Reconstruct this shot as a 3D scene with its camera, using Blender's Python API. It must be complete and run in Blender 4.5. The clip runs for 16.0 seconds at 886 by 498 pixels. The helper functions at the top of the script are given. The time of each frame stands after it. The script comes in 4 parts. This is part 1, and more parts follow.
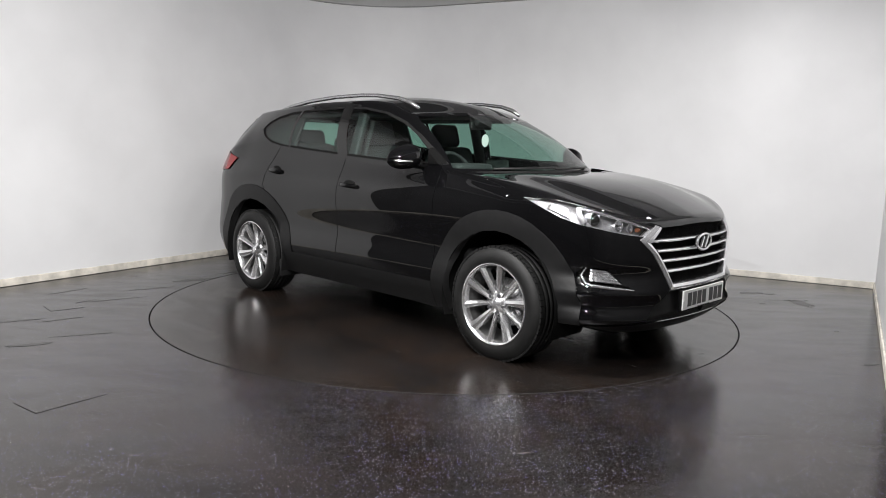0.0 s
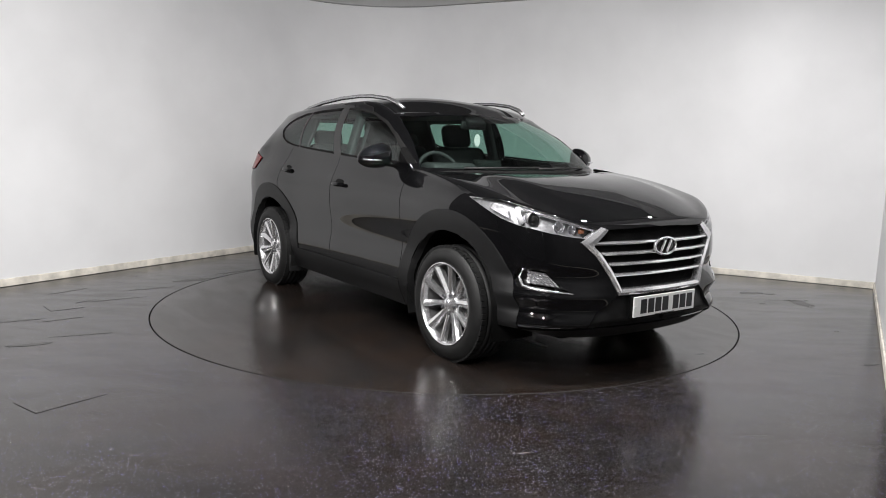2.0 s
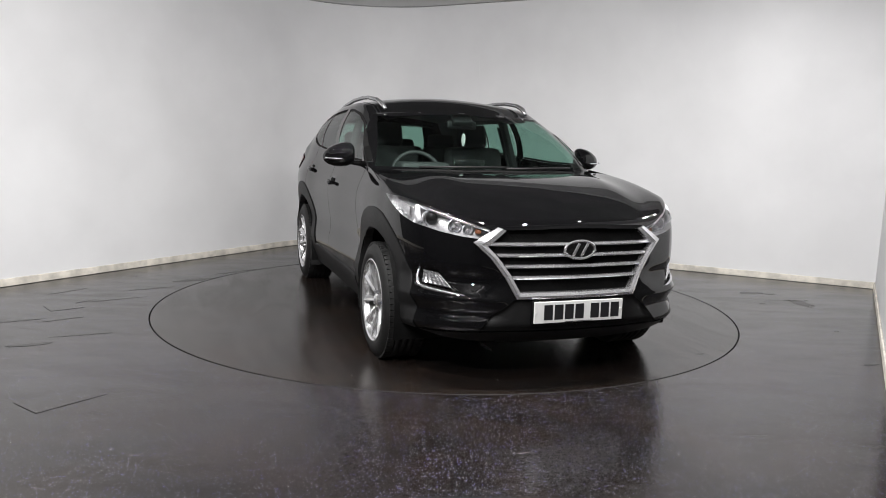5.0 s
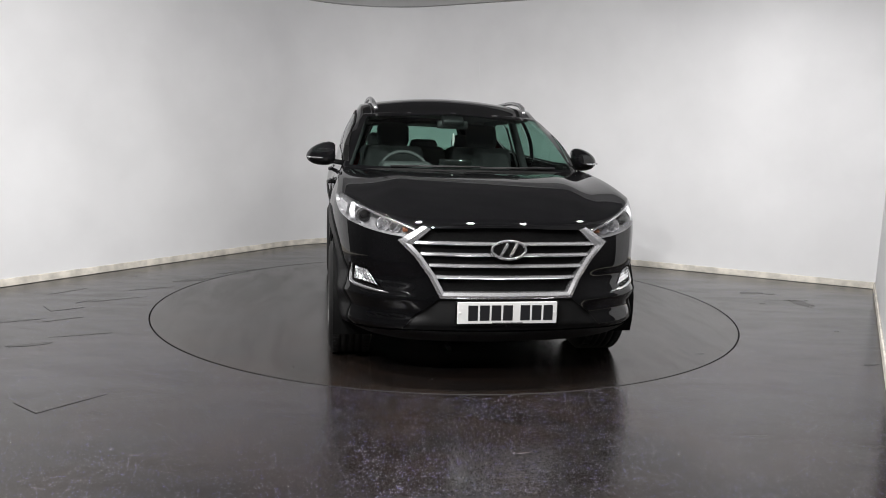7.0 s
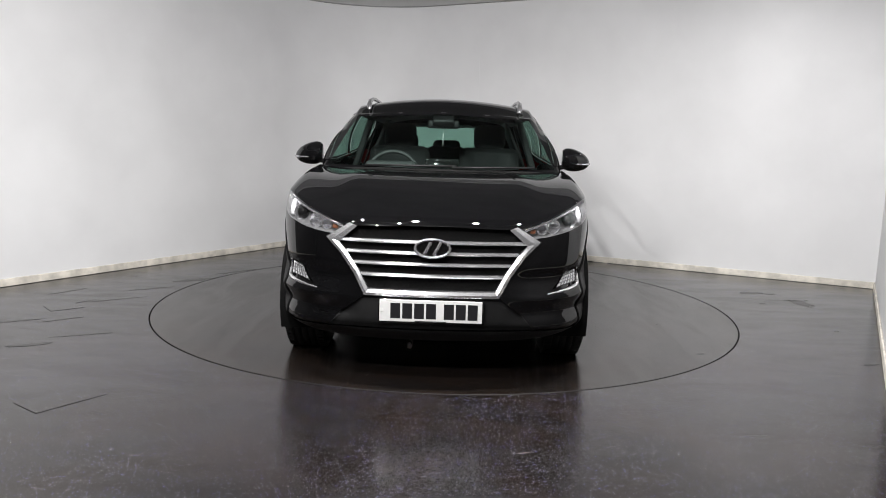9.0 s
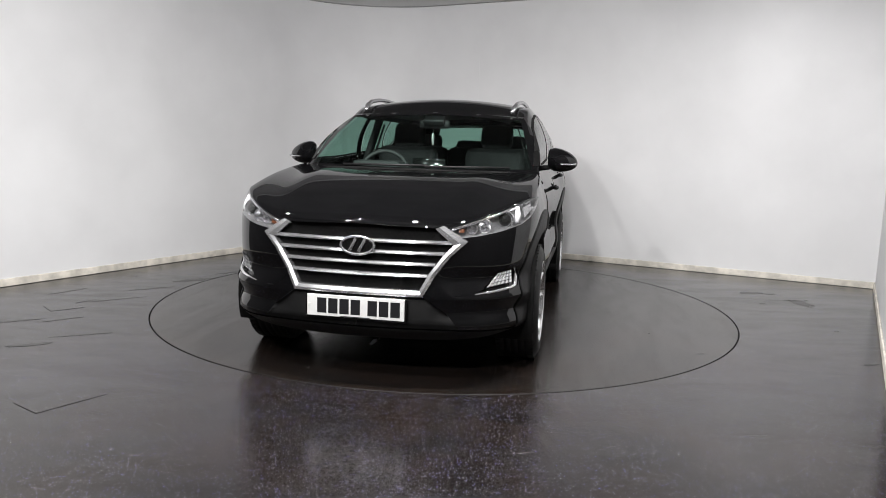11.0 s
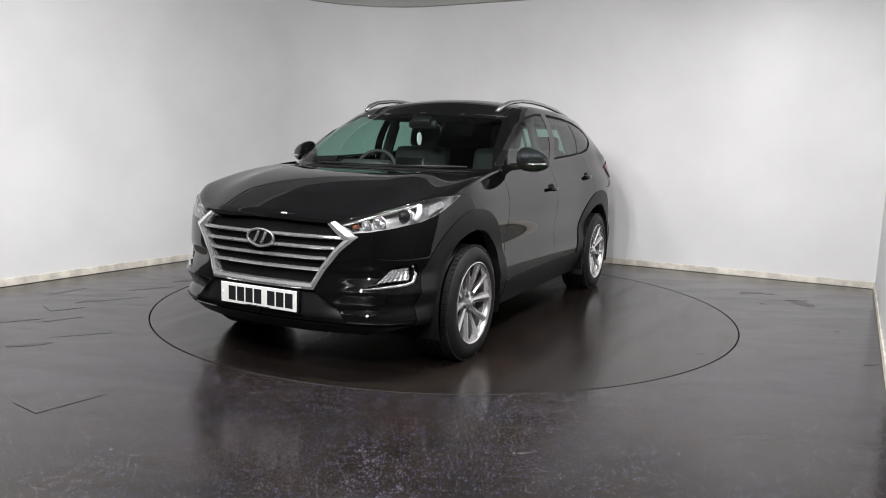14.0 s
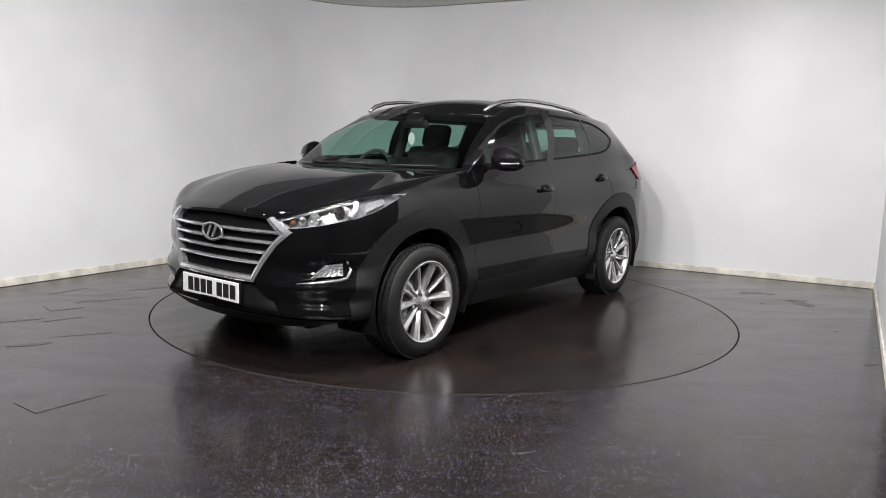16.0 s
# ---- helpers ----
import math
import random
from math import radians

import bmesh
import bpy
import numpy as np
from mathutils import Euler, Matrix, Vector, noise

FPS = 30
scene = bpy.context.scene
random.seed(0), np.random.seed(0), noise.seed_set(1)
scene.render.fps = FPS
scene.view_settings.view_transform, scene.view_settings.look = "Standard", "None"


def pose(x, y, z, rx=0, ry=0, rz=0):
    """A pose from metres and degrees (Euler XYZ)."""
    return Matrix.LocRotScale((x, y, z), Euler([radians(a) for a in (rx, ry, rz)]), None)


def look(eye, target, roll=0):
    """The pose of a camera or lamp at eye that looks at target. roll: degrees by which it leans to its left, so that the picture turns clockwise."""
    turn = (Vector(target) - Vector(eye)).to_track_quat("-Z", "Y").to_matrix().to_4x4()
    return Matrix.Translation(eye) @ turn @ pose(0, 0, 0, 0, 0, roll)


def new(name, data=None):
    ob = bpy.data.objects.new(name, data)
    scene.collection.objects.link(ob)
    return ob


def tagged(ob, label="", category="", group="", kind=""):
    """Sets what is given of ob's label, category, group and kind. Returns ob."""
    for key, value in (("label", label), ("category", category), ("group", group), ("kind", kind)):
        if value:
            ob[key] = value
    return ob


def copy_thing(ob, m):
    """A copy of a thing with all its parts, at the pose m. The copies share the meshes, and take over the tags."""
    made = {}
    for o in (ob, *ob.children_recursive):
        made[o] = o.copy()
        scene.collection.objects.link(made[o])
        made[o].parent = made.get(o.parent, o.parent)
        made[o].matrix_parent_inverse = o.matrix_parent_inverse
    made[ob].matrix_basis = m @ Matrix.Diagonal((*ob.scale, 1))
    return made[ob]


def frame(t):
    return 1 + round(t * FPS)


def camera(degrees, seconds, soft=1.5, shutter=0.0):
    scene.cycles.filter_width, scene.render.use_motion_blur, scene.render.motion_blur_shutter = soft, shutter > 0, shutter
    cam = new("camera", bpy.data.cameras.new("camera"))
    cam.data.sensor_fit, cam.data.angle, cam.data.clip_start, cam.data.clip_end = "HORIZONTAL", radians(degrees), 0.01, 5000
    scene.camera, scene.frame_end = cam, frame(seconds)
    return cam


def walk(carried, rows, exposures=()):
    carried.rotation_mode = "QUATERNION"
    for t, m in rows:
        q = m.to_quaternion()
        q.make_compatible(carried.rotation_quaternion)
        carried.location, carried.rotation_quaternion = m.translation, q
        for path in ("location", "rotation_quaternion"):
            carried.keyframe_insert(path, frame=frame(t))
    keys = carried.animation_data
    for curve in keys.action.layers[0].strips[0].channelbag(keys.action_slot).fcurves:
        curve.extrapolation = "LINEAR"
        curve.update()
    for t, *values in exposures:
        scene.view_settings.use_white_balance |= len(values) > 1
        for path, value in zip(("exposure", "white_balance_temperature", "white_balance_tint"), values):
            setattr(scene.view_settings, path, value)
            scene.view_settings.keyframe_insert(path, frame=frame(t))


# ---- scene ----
import functools

# ---------------------------------------------------------------- camera
EYE = (0.0, -5.797, 1.256)
cam = camera(62.405, 16.0, soft=0.9)
_yaw, _pitch = radians(-0.222), radians(-8.086)
AIM = (EYE[0] + 10 * math.sin(_yaw) * math.cos(_pitch), EYE[1] + 10 * math.cos(_yaw) * math.cos(_pitch), EYE[2] + 10 * math.sin(_pitch))
VIEW = look(EYE, AIM, 1.601)
walk(cam, [(0.0, VIEW), (16.0, VIEW)])

# ---------------------------------------------------------------- room plan
CORNER_A = Vector((-1.337, 3.872))        # rounded far corner
CORNER_B = Vector((4.134, 1.145))       # sharp corner
CORNER_C = Vector((-0.35, -7.0))        # beside and behind the camera
CORNER_D = Vector((-6.10, -3.96))
ROUND = 1.25
WALL_TOP, CEIL = 2.95, 2.975
TABLE_R = 2.217

# ---------------------------------------------------------------- light
world = bpy.data.worlds.new("world")
scene.world = world
world.use_nodes = True
world.node_tree.nodes["Background"].inputs[0].default_value = (0.02, 0.02, 0.022, 1)
world.node_tree.nodes["Background"].inputs[1].default_value = 0.3
scene.view_settings.exposure = 0.0

DOWNLIGHTS = [(-1.15, -2.2, 44), (-0.4, -2.3, 44), (0.4, -2.3, 44), (1.15, -2.2, 44), (-2.2, -1.2, 8), (1.8, -1.1, 24), (-3.4, -2.0, 5), (2.75, 0.35, 12),
              (-1.9, -3.4, 42), (-0.8, -4.0, 86), (-1.7, -5.2, 84), (-0.4, -5.4, 92)]
DARK_CEIL = 3.05
for lx, ly, watts in DOWNLIGHTS:
    lamp = bpy.data.lights.new("downlight_lamp", "AREA")
    lamp.shape, lamp.size, lamp.energy, lamp.color = "DISK", 0.08, watts, (1.0, 0.985, 0.975)
    spot = (lx, ly, CEIL - 0.03)
    # those behind the camera are swivelled towards the far walls
    new("downlight_lamp", lamp).matrix_world = look(spot, (-0.6, 3.4, 2.7)) if ly < -2.7 else pose(*spot)


# ---------------------------------------------------------------- materials
def material(name, color, rough=0.5, metal=0.0, coat=0.0, vary=0.0, scale=8.0, bump=0.0, fine=120.0, second=None, rough_vary=0.0, spread=(0.35, 0.65)):
    """Principled surface; vary and second mix in a large mottling, bump a fine relief."""
    m = bpy.data.materials.new(name)
    m.use_nodes = True
    nt = m.node_tree
    b = nt.nodes["Principled BSDF"]
    b.inputs["Base Color"].default_value = (*color, 1)
    b.inputs["Roughness"].default_value = rough
    b.inputs["Metallic"].default_value = metal
    b.inputs["Coat Weight"].default_value = coat
    b.inputs["Coat Roughness"].default_value = 0.015
    tc = nt.nodes.new("ShaderNodeTexCoord")
    if vary or second:
        n = nt.nodes.new("ShaderNodeTexNoise")
        n.inputs["Scale"].default_value, n.inputs["Detail"].default_value = scale, 6
        nt.links.new(tc.outputs["Object"], n.inputs["Vector"])
        r = nt.nodes.new("ShaderNodeValToRGB")
        r.color_ramp.elements[0].position, r.color_ramp.elements[1].position = spread
        r.color_ramp.elements[0].color = (*[c * (1 - vary) for c in color], 1)
        r.color_ramp.elements[1].color = (*(second or [min(1, c * (1 + vary)) for c in color]), 1)
        nt.links.new(n.outputs["Fac"], r.inputs["Fac"])
        nt.links.new(r.outputs["Color"], b.inputs["Base Color"])
        if rough_vary:
            mr = nt.nodes.new("ShaderNodeMapRange")
            mr.inputs["To Min"].default_value, mr.inputs["To Max"].default_value = rough - rough_vary, rough + rough_vary
            mr.inputs["From Min"].default_value, mr.inputs["From Max"].default_value = 0.3, 0.7
            nt.links.new(n.outputs["Fac"], mr.inputs["Value"])
            nt.links.new(mr.outputs["Result"], b.inputs["Roughness"])
    if bump:
        f = nt.nodes.new("ShaderNodeTexNoise")
        f.inputs["Scale"].default_value, f.inputs["Detail"].default_value = fine, 3
        nt.links.new(tc.outputs["Object"], f.inputs["Vector"])
        bn = nt.nodes.new("ShaderNodeBump")
        bn.inputs["Strength"].default_value, bn.inputs["Distance"].default_value = bump, 0.002
        nt.links.new(f.outputs["Fac"], bn.inputs["Height"])
        nt.links.new(bn.outputs["Normal"], b.inputs["Normal"])
    return m


def glass_material(name, tint, gloss=0.06):
    """Tinted pane: clear transmission under a Fresnel gloss."""
    m = bpy.data.materials.new(name)
    m.use_nodes = True
    nt = m.node_tree
    nt.nodes.remove(nt.nodes["Principled BSDF"])
    t, g, f, w, c, x = (nt.nodes.new(k) for k in ("ShaderNodeBsdfTransparent", "ShaderNodeBsdfGlossy", "ShaderNodeLayerWeight", "ShaderNodeMath", "ShaderNodeMath", "ShaderNodeMixShader"))
    t.inputs["Color"].default_value = (*tint, 1)
    g.inputs["Roughness"].default_value = 0.01
    f.inputs["Blend"].default_value = 0.5
    w.operation, w.inputs[1].default_value = "POWER", 5.0
    c.operation, c.inputs[1].default_value, c.inputs[2].default_value = "MULTIPLY_ADD", 0.9, gloss
    nt.links.new(f.outputs["Facing"], w.inputs[0])
    nt.links.new(w.outputs[0], c.inputs[0])
    nt.links.new(c.outputs[0], x.inputs[0])
    nt.links.new(t.outputs[0], x.inputs[1])
    nt.links.new(g.outputs[0], x.inputs[2])
    nt.links.new(x.outputs[0], nt.nodes["Material Output"].inputs["Surface"])
    return m


def glow_material(name, color, strength):
    m = bpy.data.materials.new(name)
    m.use_nodes = True
    b = m.node_tree.nodes["Principled BSDF"]
    b.inputs["Emission Color"].default_value = (*color, 1)
    b.inputs["Emission Strength"].default_value = strength
    return m


def floor_material(name, base, fleck, brown):
    """Dark safety vinyl: brown stains, wiped streaks, fine white and violet flecks."""
    m = material(name, base, 0.22, vary=0.35, scale=1.3, bump=0.10, fine=260)
    nt = m.node_tree
    b = nt.nodes["Principled BSDF"]
    stain = b.inputs["Base Color"].links[0].from_socket

    def node(kind, **values):
        n = nt.nodes.new(kind)
        for key, value in values.items():
            n.inputs[key].default_value = value
        return n

    def mixed(fac, first, second):
        x = nt.nodes.new("ShaderNodeMix")
        x.data_type = "RGBA"
        nt.links.new(fac, x.inputs["Factor"])
        nt.links.new(first, x.inputs["A"])
        if isinstance(second, tuple):
            x.inputs["B"].default_value = (*second, 1)
        else:
            nt.links.new(second, x.inputs["B"])
        return x.outputs["Result"]

    def ramped(value, lo, hi, to_lo=0.0, to_hi=1.0):
        r = node("ShaderNodeMapRange", **{"From Min": lo, "From Max": hi, "To Min": to_lo, "To Max": to_hi})
        nt.links.new(value, r.inputs["Value"])
        return r.outputs["Result"]

    tc = nt.nodes.new("ShaderNodeTexCoord")
    # brown patches where the polish has worn
    patch = node("ShaderNodeTexNoise", Scale=2.2, Detail=7, Roughness=0.65, Distortion=0.6)
    nt.links.new(tc.outputs["Object"], patch.inputs["Vector"])
    color = mixed(ramped(patch.outputs["Fac"], 0.42, 0.68), stain, brown)
    grit = node("ShaderNodeTexNoise", Scale=38, Detail=4, Roughness=0.7)
    nt.links.new(tc.outputs["Object"], grit.inputs["Vector"])
    color = mixed(ramped(grit.outputs["Fac"], 0.52, 0.75, 0.0, 0.45), color, tuple(c * 0.45 for c in base))
    for scale, share, reach, power in ((165, 0.86, 0.28, 0.9), (105, 0.95, 0.21, 1.4)):
        v = node("ShaderNodeTexVoronoi", Scale=scale)
        nt.links.new(tc.outputs["Object"], v.inputs["Vector"])
        sep = nt.nodes.new("ShaderNodeSeparateColor")
        nt.links.new(v.outputs["Color"], sep.inputs["Color"])
        few, near, both = (nt.nodes.new("ShaderNodeMath") for _ in range(3))
        few.operation, few.inputs[1].default_value = "GREATER_THAN", share
        near.operation, near.inputs[1].default_value = "LESS_THAN", reach
        both.operation = "MULTIPLY"
        nt.links.new(sep.outputs["Red"], few.inputs[0])
        nt.links.new(v.outputs["Distance"], near.inputs[0])
        nt.links.new(few.outputs[0], both.inputs[0])
        nt.links.new(near.outputs[0], both.inputs[1])
        hue = nt.nodes.new("ShaderNodeValToRGB")
        hue.color_ramp.elements[0].color = (*[min(1, c * fleck * power) for c in (0.13, 0.13, 0.42)], 1)
        hue.color_ramp.elements[1].color = (*[min(1, c * fleck * power) for c in (0.46, 0.45, 0.44)], 1)
        nt.links.new(sep.outputs["Green"], hue.inputs["Fac"])
        color = mixed(both.outputs[0], color, hue.outputs["Color"])
    nt.links.new(color, b.inputs["Base Color"])
    # wiped, streaky gloss with small wet spots
    st = nt.nodes.new("ShaderNodeMapping")
    st.inputs["Rotation"].default_value, st.inputs["Scale"].default_value = (0, 0, radians(32)), (0.8, 3.2, 1)
    nt.links.new(tc.outputs["Object"], st.inputs["Vector"])
    sn = node("ShaderNodeTexNoise", Scale=1.4, Detail=8, Distortion=1.2)
    nt.links.new(st.outputs["Vector"], sn.inputs["Vector"])
    streak = ramped(sn.outputs["Fac"], 0.35, 0.68, 0.165, 0.255)
    blot = node("ShaderNodeTexNoise", Scale=4.5, Detail=6, Roughness=0.6, Distortion=0.8)
    nt.links.new(st.outputs["Vector"], blot.inputs["Vector"])
    add = nt.nodes.new("ShaderNodeMath")
    add.operation = "ADD"
    nt.links.new(streak, add.inputs[0])
    nt.links.new(ramped(blot.outputs["Fac"], 0.55, 0.75, 0.0, 0.045), add.inputs[1])
    nt.links.new(add.outputs[0], b.inputs["Roughness"])
    return m


WALL = material("white_wall_paint", (0.775, 0.775, 0.785), 0.55, vary=0.045, scale=1.1, bump=0.05, fine=40)
# for walls out of view, coloured dark so the car's paint reflects darkness
WALL_DARK = material("unseen_dark_wall", (0.05, 0.05, 0.052), 0.7, vary=0.2, scale=2, bump=0.1)
CEILING = material("ceiling_paint", (0.60, 0.60, 0.61), 0.7, vary=0.05, scale=1.2)
CEILING_DARK = material("dark_ceiling_paint", (0.17, 0.17, 0.172), 0.8, vary=0.15, scale=1.2)
CORNICE = material("grey_cornice_paint", (0.42, 0.42, 0.42), 0.7, vary=0.05, scale=2)
SEAL = material("window_rubber", (0.004, 0.004, 0.004), 0.75)
SEAL.node_tree.nodes["Principled BSDF"].inputs["Specular IOR Level"].default_value = 0.2
SKIRT = material("skirting_paint", (0.66, 0.62, 0.55), 0.5, vary=0.22, scale=9, bump=0.15)
FLOOR = floor_material("speckled_dark_vinyl", (0.0115, 0.0100, 0.0098), 1.6, (0.0175, 0.0125, 0.0105))
TABLE = floor_material("worn_dark_vinyl", (0.0105, 0.0088, 0.0080), 0.12, (0.0175, 0.0118, 0.0090))
GAP = material("black_gap", (0.006, 0.006, 0.006), 0.8)
PAINT = material("black_car_paint", (0.0028, 0.0028, 0.0031), 0.6, coat=1.0)
PAINT.node_tree.nodes["Principled BSDF"].inputs["Specular IOR Level"].default_value = 0.0
PLASTIC = material("black_grained_plastic", (0.008, 0.008, 0.0083), 0.5, vary=0.15, scale=20, bump=0.25, fine=500)
PLASTIC.node_tree.nodes["Principled BSDF"].inputs["Specular IOR Level"].default_value = 0.3
GLOSSBLACK = material("gloss_black_plastic", (0.006, 0.006, 0.006), 0.08)
CHROME = material("chrome", (0.84, 0.84, 0.86), 0.12, metal=0.9)
SATIN = material("satin_silver", (0.78, 0.78, 0.80), 0.20, metal=0.85, vary=0.04, scale=30)
RAIL = material("brushed_rail_silver", (0.42, 0.42, 0.43), 0.25, metal=0.85, vary=0.04, scale=30)
ALLOY = material("silver_alloy", (0.78, 0.78, 0.79), 0.22, metal=0.9, vary=0.06, scale=25)
RUBBER = material("tyre_rubber", (0.0075, 0.0075, 0.0075), 0.6, vary=0.3, scale=12, bump=0.25, fine=200)
RUBBER.node_tree.nodes["Principled BSDF"].inputs["Specular IOR Level"].default_value = 0.35
UNDER = material("underbody_black", (0.005, 0.005, 0.005), 0.9, vary=0.2, scale=9)
UNDER.node_tree.nodes["Principled BSDF"].inputs["Specular IOR Level"].default_value = 0.1
CABIN = material("dark_cabin_trim", (0.028, 0.028, 0.029), 0.65, vary=0.2, scale=30, bump=0.2, fine=300)
FABRIC = material("dark_seat_fabric", (0.030, 0.030, 0.031), 0.9, vary=0.3, scale=60, bump=0.4, fine=400)
LINER = material("grey_headliner", (0.16, 0.16, 0.155), 0.9, vary=0.08, scale=40)
GLASS = glass_material("green_tinted_glass", (0.46, 0.66, 0.59))
SCREEN = glass_material("windscreen_glass", (0.50, 0.66, 0.60))
CLEAR = glass_material("clear_lens", (0.92, 0.92, 0.93), 0.04)
LAMPCAVITY = material("lamp_reflector", (0.78, 0.78, 0.80), 0.12, metal=0.9, vary=0.1, scale=40)
LAMPDARK = material("lamp_bezel", (0.06, 0.06, 0.065), 0.3)
LAMPBOWL = material("lamp_housing", (0.40, 0.40, 0.41), 0.30, metal=0.6, vary=0.2, scale=50)
# alloy made darker, with the shade between the spokes in its colour
BARREL = material("shaded_alloy_barrel", (0.10, 0.10, 0.10), 0.5, metal=0.6, vary=0.2, scale=12)
LAMPWHITE = material("lamp_light_guide", (0.55, 0.55, 0.57), 0.25)
AMBER = material("amber_reflector", (0.18, 0.065, 0.03), 0.3)
REDLENS = material("red_lens", (0.26, 0.008, 0.010), 0.15)
PLATE = material("white_plate", (0.74, 0.74, 0.73), 0.4, vary=0.03, scale=30)
BLACKBAR = material("black_print", (0.012, 0.012, 0.014), 0.4)
WHITECARD = material("white_card", (0.75, 0.76, 0.74), 0.6, vary=0.05, scale=60)
DRYMARK = material("dry_scuff", (0.0115, 0.0100, 0.0095), 0.31, vary=0.3, scale=10)


# ---------------------------------------------------------------- mesh helpers
def link_mesh(name, bm, mat, smooth=True):
    me = bpy.data.meshes.new(name)
    layer = bm.verts.layers.float_vector.get("nrm")
    normals = [tuple(v[layer]) for v in bm.verts] if layer else None
    bm.to_mesh(me)
    bm.free()
    me.materials.append(mat)
    if smooth:
        me.shade_smooth()
        if normals:
            me.normals_split_custom_set_from_vertices(normals)
    return me


def part(name, bm, mat, parent, label="", smooth=True):
    ob = new(name, link_mesh(name, bm, mat, smooth))
    ob.parent = parent
    if label:
        tagged(ob, label)
    return ob


def thing(name, bm, mat, label, category, group="", kind="", smooth=True):
    return tagged(new(name, link_mesh(name, bm, mat, smooth)), label, category, group, kind)


def sharp(ob, degrees=35):
    """Smooth shading that keeps edges sharper than this."""
    ob.data.set_sharp_from_angle(angle=radians(degrees))
    return ob


def add_box(bm, c, size, rot=None, bevel=0.0):
    got = bmesh.ops.create_cube(bm, size=1.0)
    m = Matrix.Translation(c) @ (rot.to_matrix().to_4x4() if rot else Matrix()) @ Matrix.Diagonal((*size, 1))
    bmesh.ops.transform(bm, matrix=m, verts=got["verts"])
    if bevel:
        edges = list({e for v in got["verts"] for e in v.link_edges})
        bmesh.ops.bevel(bm, geom=edges, offset=bevel, segments=2, affect="EDGES", profile=0.5)
    return bm


def box(c, size, rot=None, bevel=0.0):
    return add_box(bmesh.new(), c, size, rot, bevel)


def add_grid(bm, rows, close_u=False, close_v=False):
    """Quads over rows of points."""
    vs = [[bm.verts.new(p) for p in r] for r in rows]
    n, k = len(vs), len(vs[0])
    for i in range(n if close_u else n - 1):
        for j in range(k if close_v else k - 1):
            q = [vs[i][j], vs[i][(j + 1) % k], vs[(i + 1) % n][(j + 1) % k], vs[(i + 1) % n][j]]
            q = [v for n_, v in enumerate(q) if v not in q[:n_]]
            if len({tuple(round(c, 6) for c in v.co) for v in q}) > 2:
                bm.faces.new(q)
    return vs


def add_tube(bm, path, radius, sides=8, flat=1.0, closed=False):
    """A rod along points; radius a number or one a point; flat squashes it in height."""
    path = [Vector(p) for p in path]
    rows = []
    for i, p in enumerate(path):
        a = path[i - 1] if i or closed else p
        b = path[(i + 1) % len(path)] if i + 1 < len(path) or closed else p
        d = (b - a).normalized()
        up = Vector((0, 0, 1)) if abs(d.z) < 0.9 else Vector((1, 0, 0))
        s = d.cross(up).normalized()
        u = s.cross(d)
        r = radius[i] if isinstance(radius, (list, tuple)) else radius
        rows.append([p + s * r * math.cos(6.28319 * k / sides) + u * r * flat * math.sin(6.28319 * k / sides) for k in range(sides)])
    vs = add_grid(bm, rows, close_u=closed, close_v=True)
    if not closed:
        bm.faces.new(vs[0][::-1])
        bm.faces.new(vs[-1])
    return bm


def tube(path, radius, sides=8, flat=1.0, closed=False):
    return add_tube(bmesh.new(), path, radius, sides, flat, closed)


def lathe(profile, n=48, axis="y", bm=None):
    """Turns (radius, offset) points about the y axis."""
    bm = bm or bmesh.new()
    rows = [[(r * math.cos(6.283185 * k / n), o, r * math.sin(6.283185 * k / n)) for r, o in profile] for k in range(n)]
    add_grid(bm, rows, close_u=True)
    bmesh.ops.recalc_face_normals(bm, faces=bm.faces)
    return bm


def prism(poly, to3d, depth):
    """A plate: the polygon laid out by to3d(a, b, d) at d = 0 and d = depth."""
    bm = bmesh.new()
    n = len(poly)
    a = [bm.verts.new(to3d(p, q, 0)) for p, q in poly]
    b = [bm.verts.new(to3d(p, q, depth)) for p, q in poly]
    bm.faces.new(a), bm.faces.new(b[::-1])
    for i in range(n):
        bm.faces.new((a[i], b[i], b[(i + 1) % n], a[(i + 1) % n]))
    bmesh.ops.recalc_face_normals(bm, faces=bm.faces)
    return bm


def curve(*pts):
    """Smooth monotone curve through (x, y) points."""
    xs, ys = np.array([p[0] for p in pts], float), np.array([p[1] for p in pts], float)
    h, d = np.diff(xs), np.diff(ys) / np.diff(xs)
    m = np.zeros(len(xs))
    m[0], m[-1] = d[0], d[-1]
    for i in range(1, len(xs) - 1):
        if d[i - 1] * d[i] > 0:
            w1, w2 = 2 * h[i] + h[i - 1], h[i] + 2 * h[i - 1]
            m[i] = (w1 + w2) / (w1 / d[i - 1] + w2 / d[i])

    def at(x):
        x = min(max(x, xs[0]), xs[-1])
        i = min(max(int(np.searchsorted(xs, x)) - 1, 0), len(h) - 1)
        t = (x - xs[i]) / h[i]
        return float((1 + 2 * t) * (1 - t) ** 2 * ys[i] + t * (1 - t) ** 2 * h[i] * m[i] + t * t * (3 - 2 * t) * ys[i + 1] + t * t * (t - 1) * h[i] * m[i + 1])
    return at


def inside(poly, x, y):
    hit = False
    for (x1, y1), (x2, y2) in zip(poly, poly[1:] + poly[:1]):
        if (y1 > y) != (y2 > y) and x < (x2 - x1) * (y - y1) / (y2 - y1) + x1:
            hit = not hit
    return hit


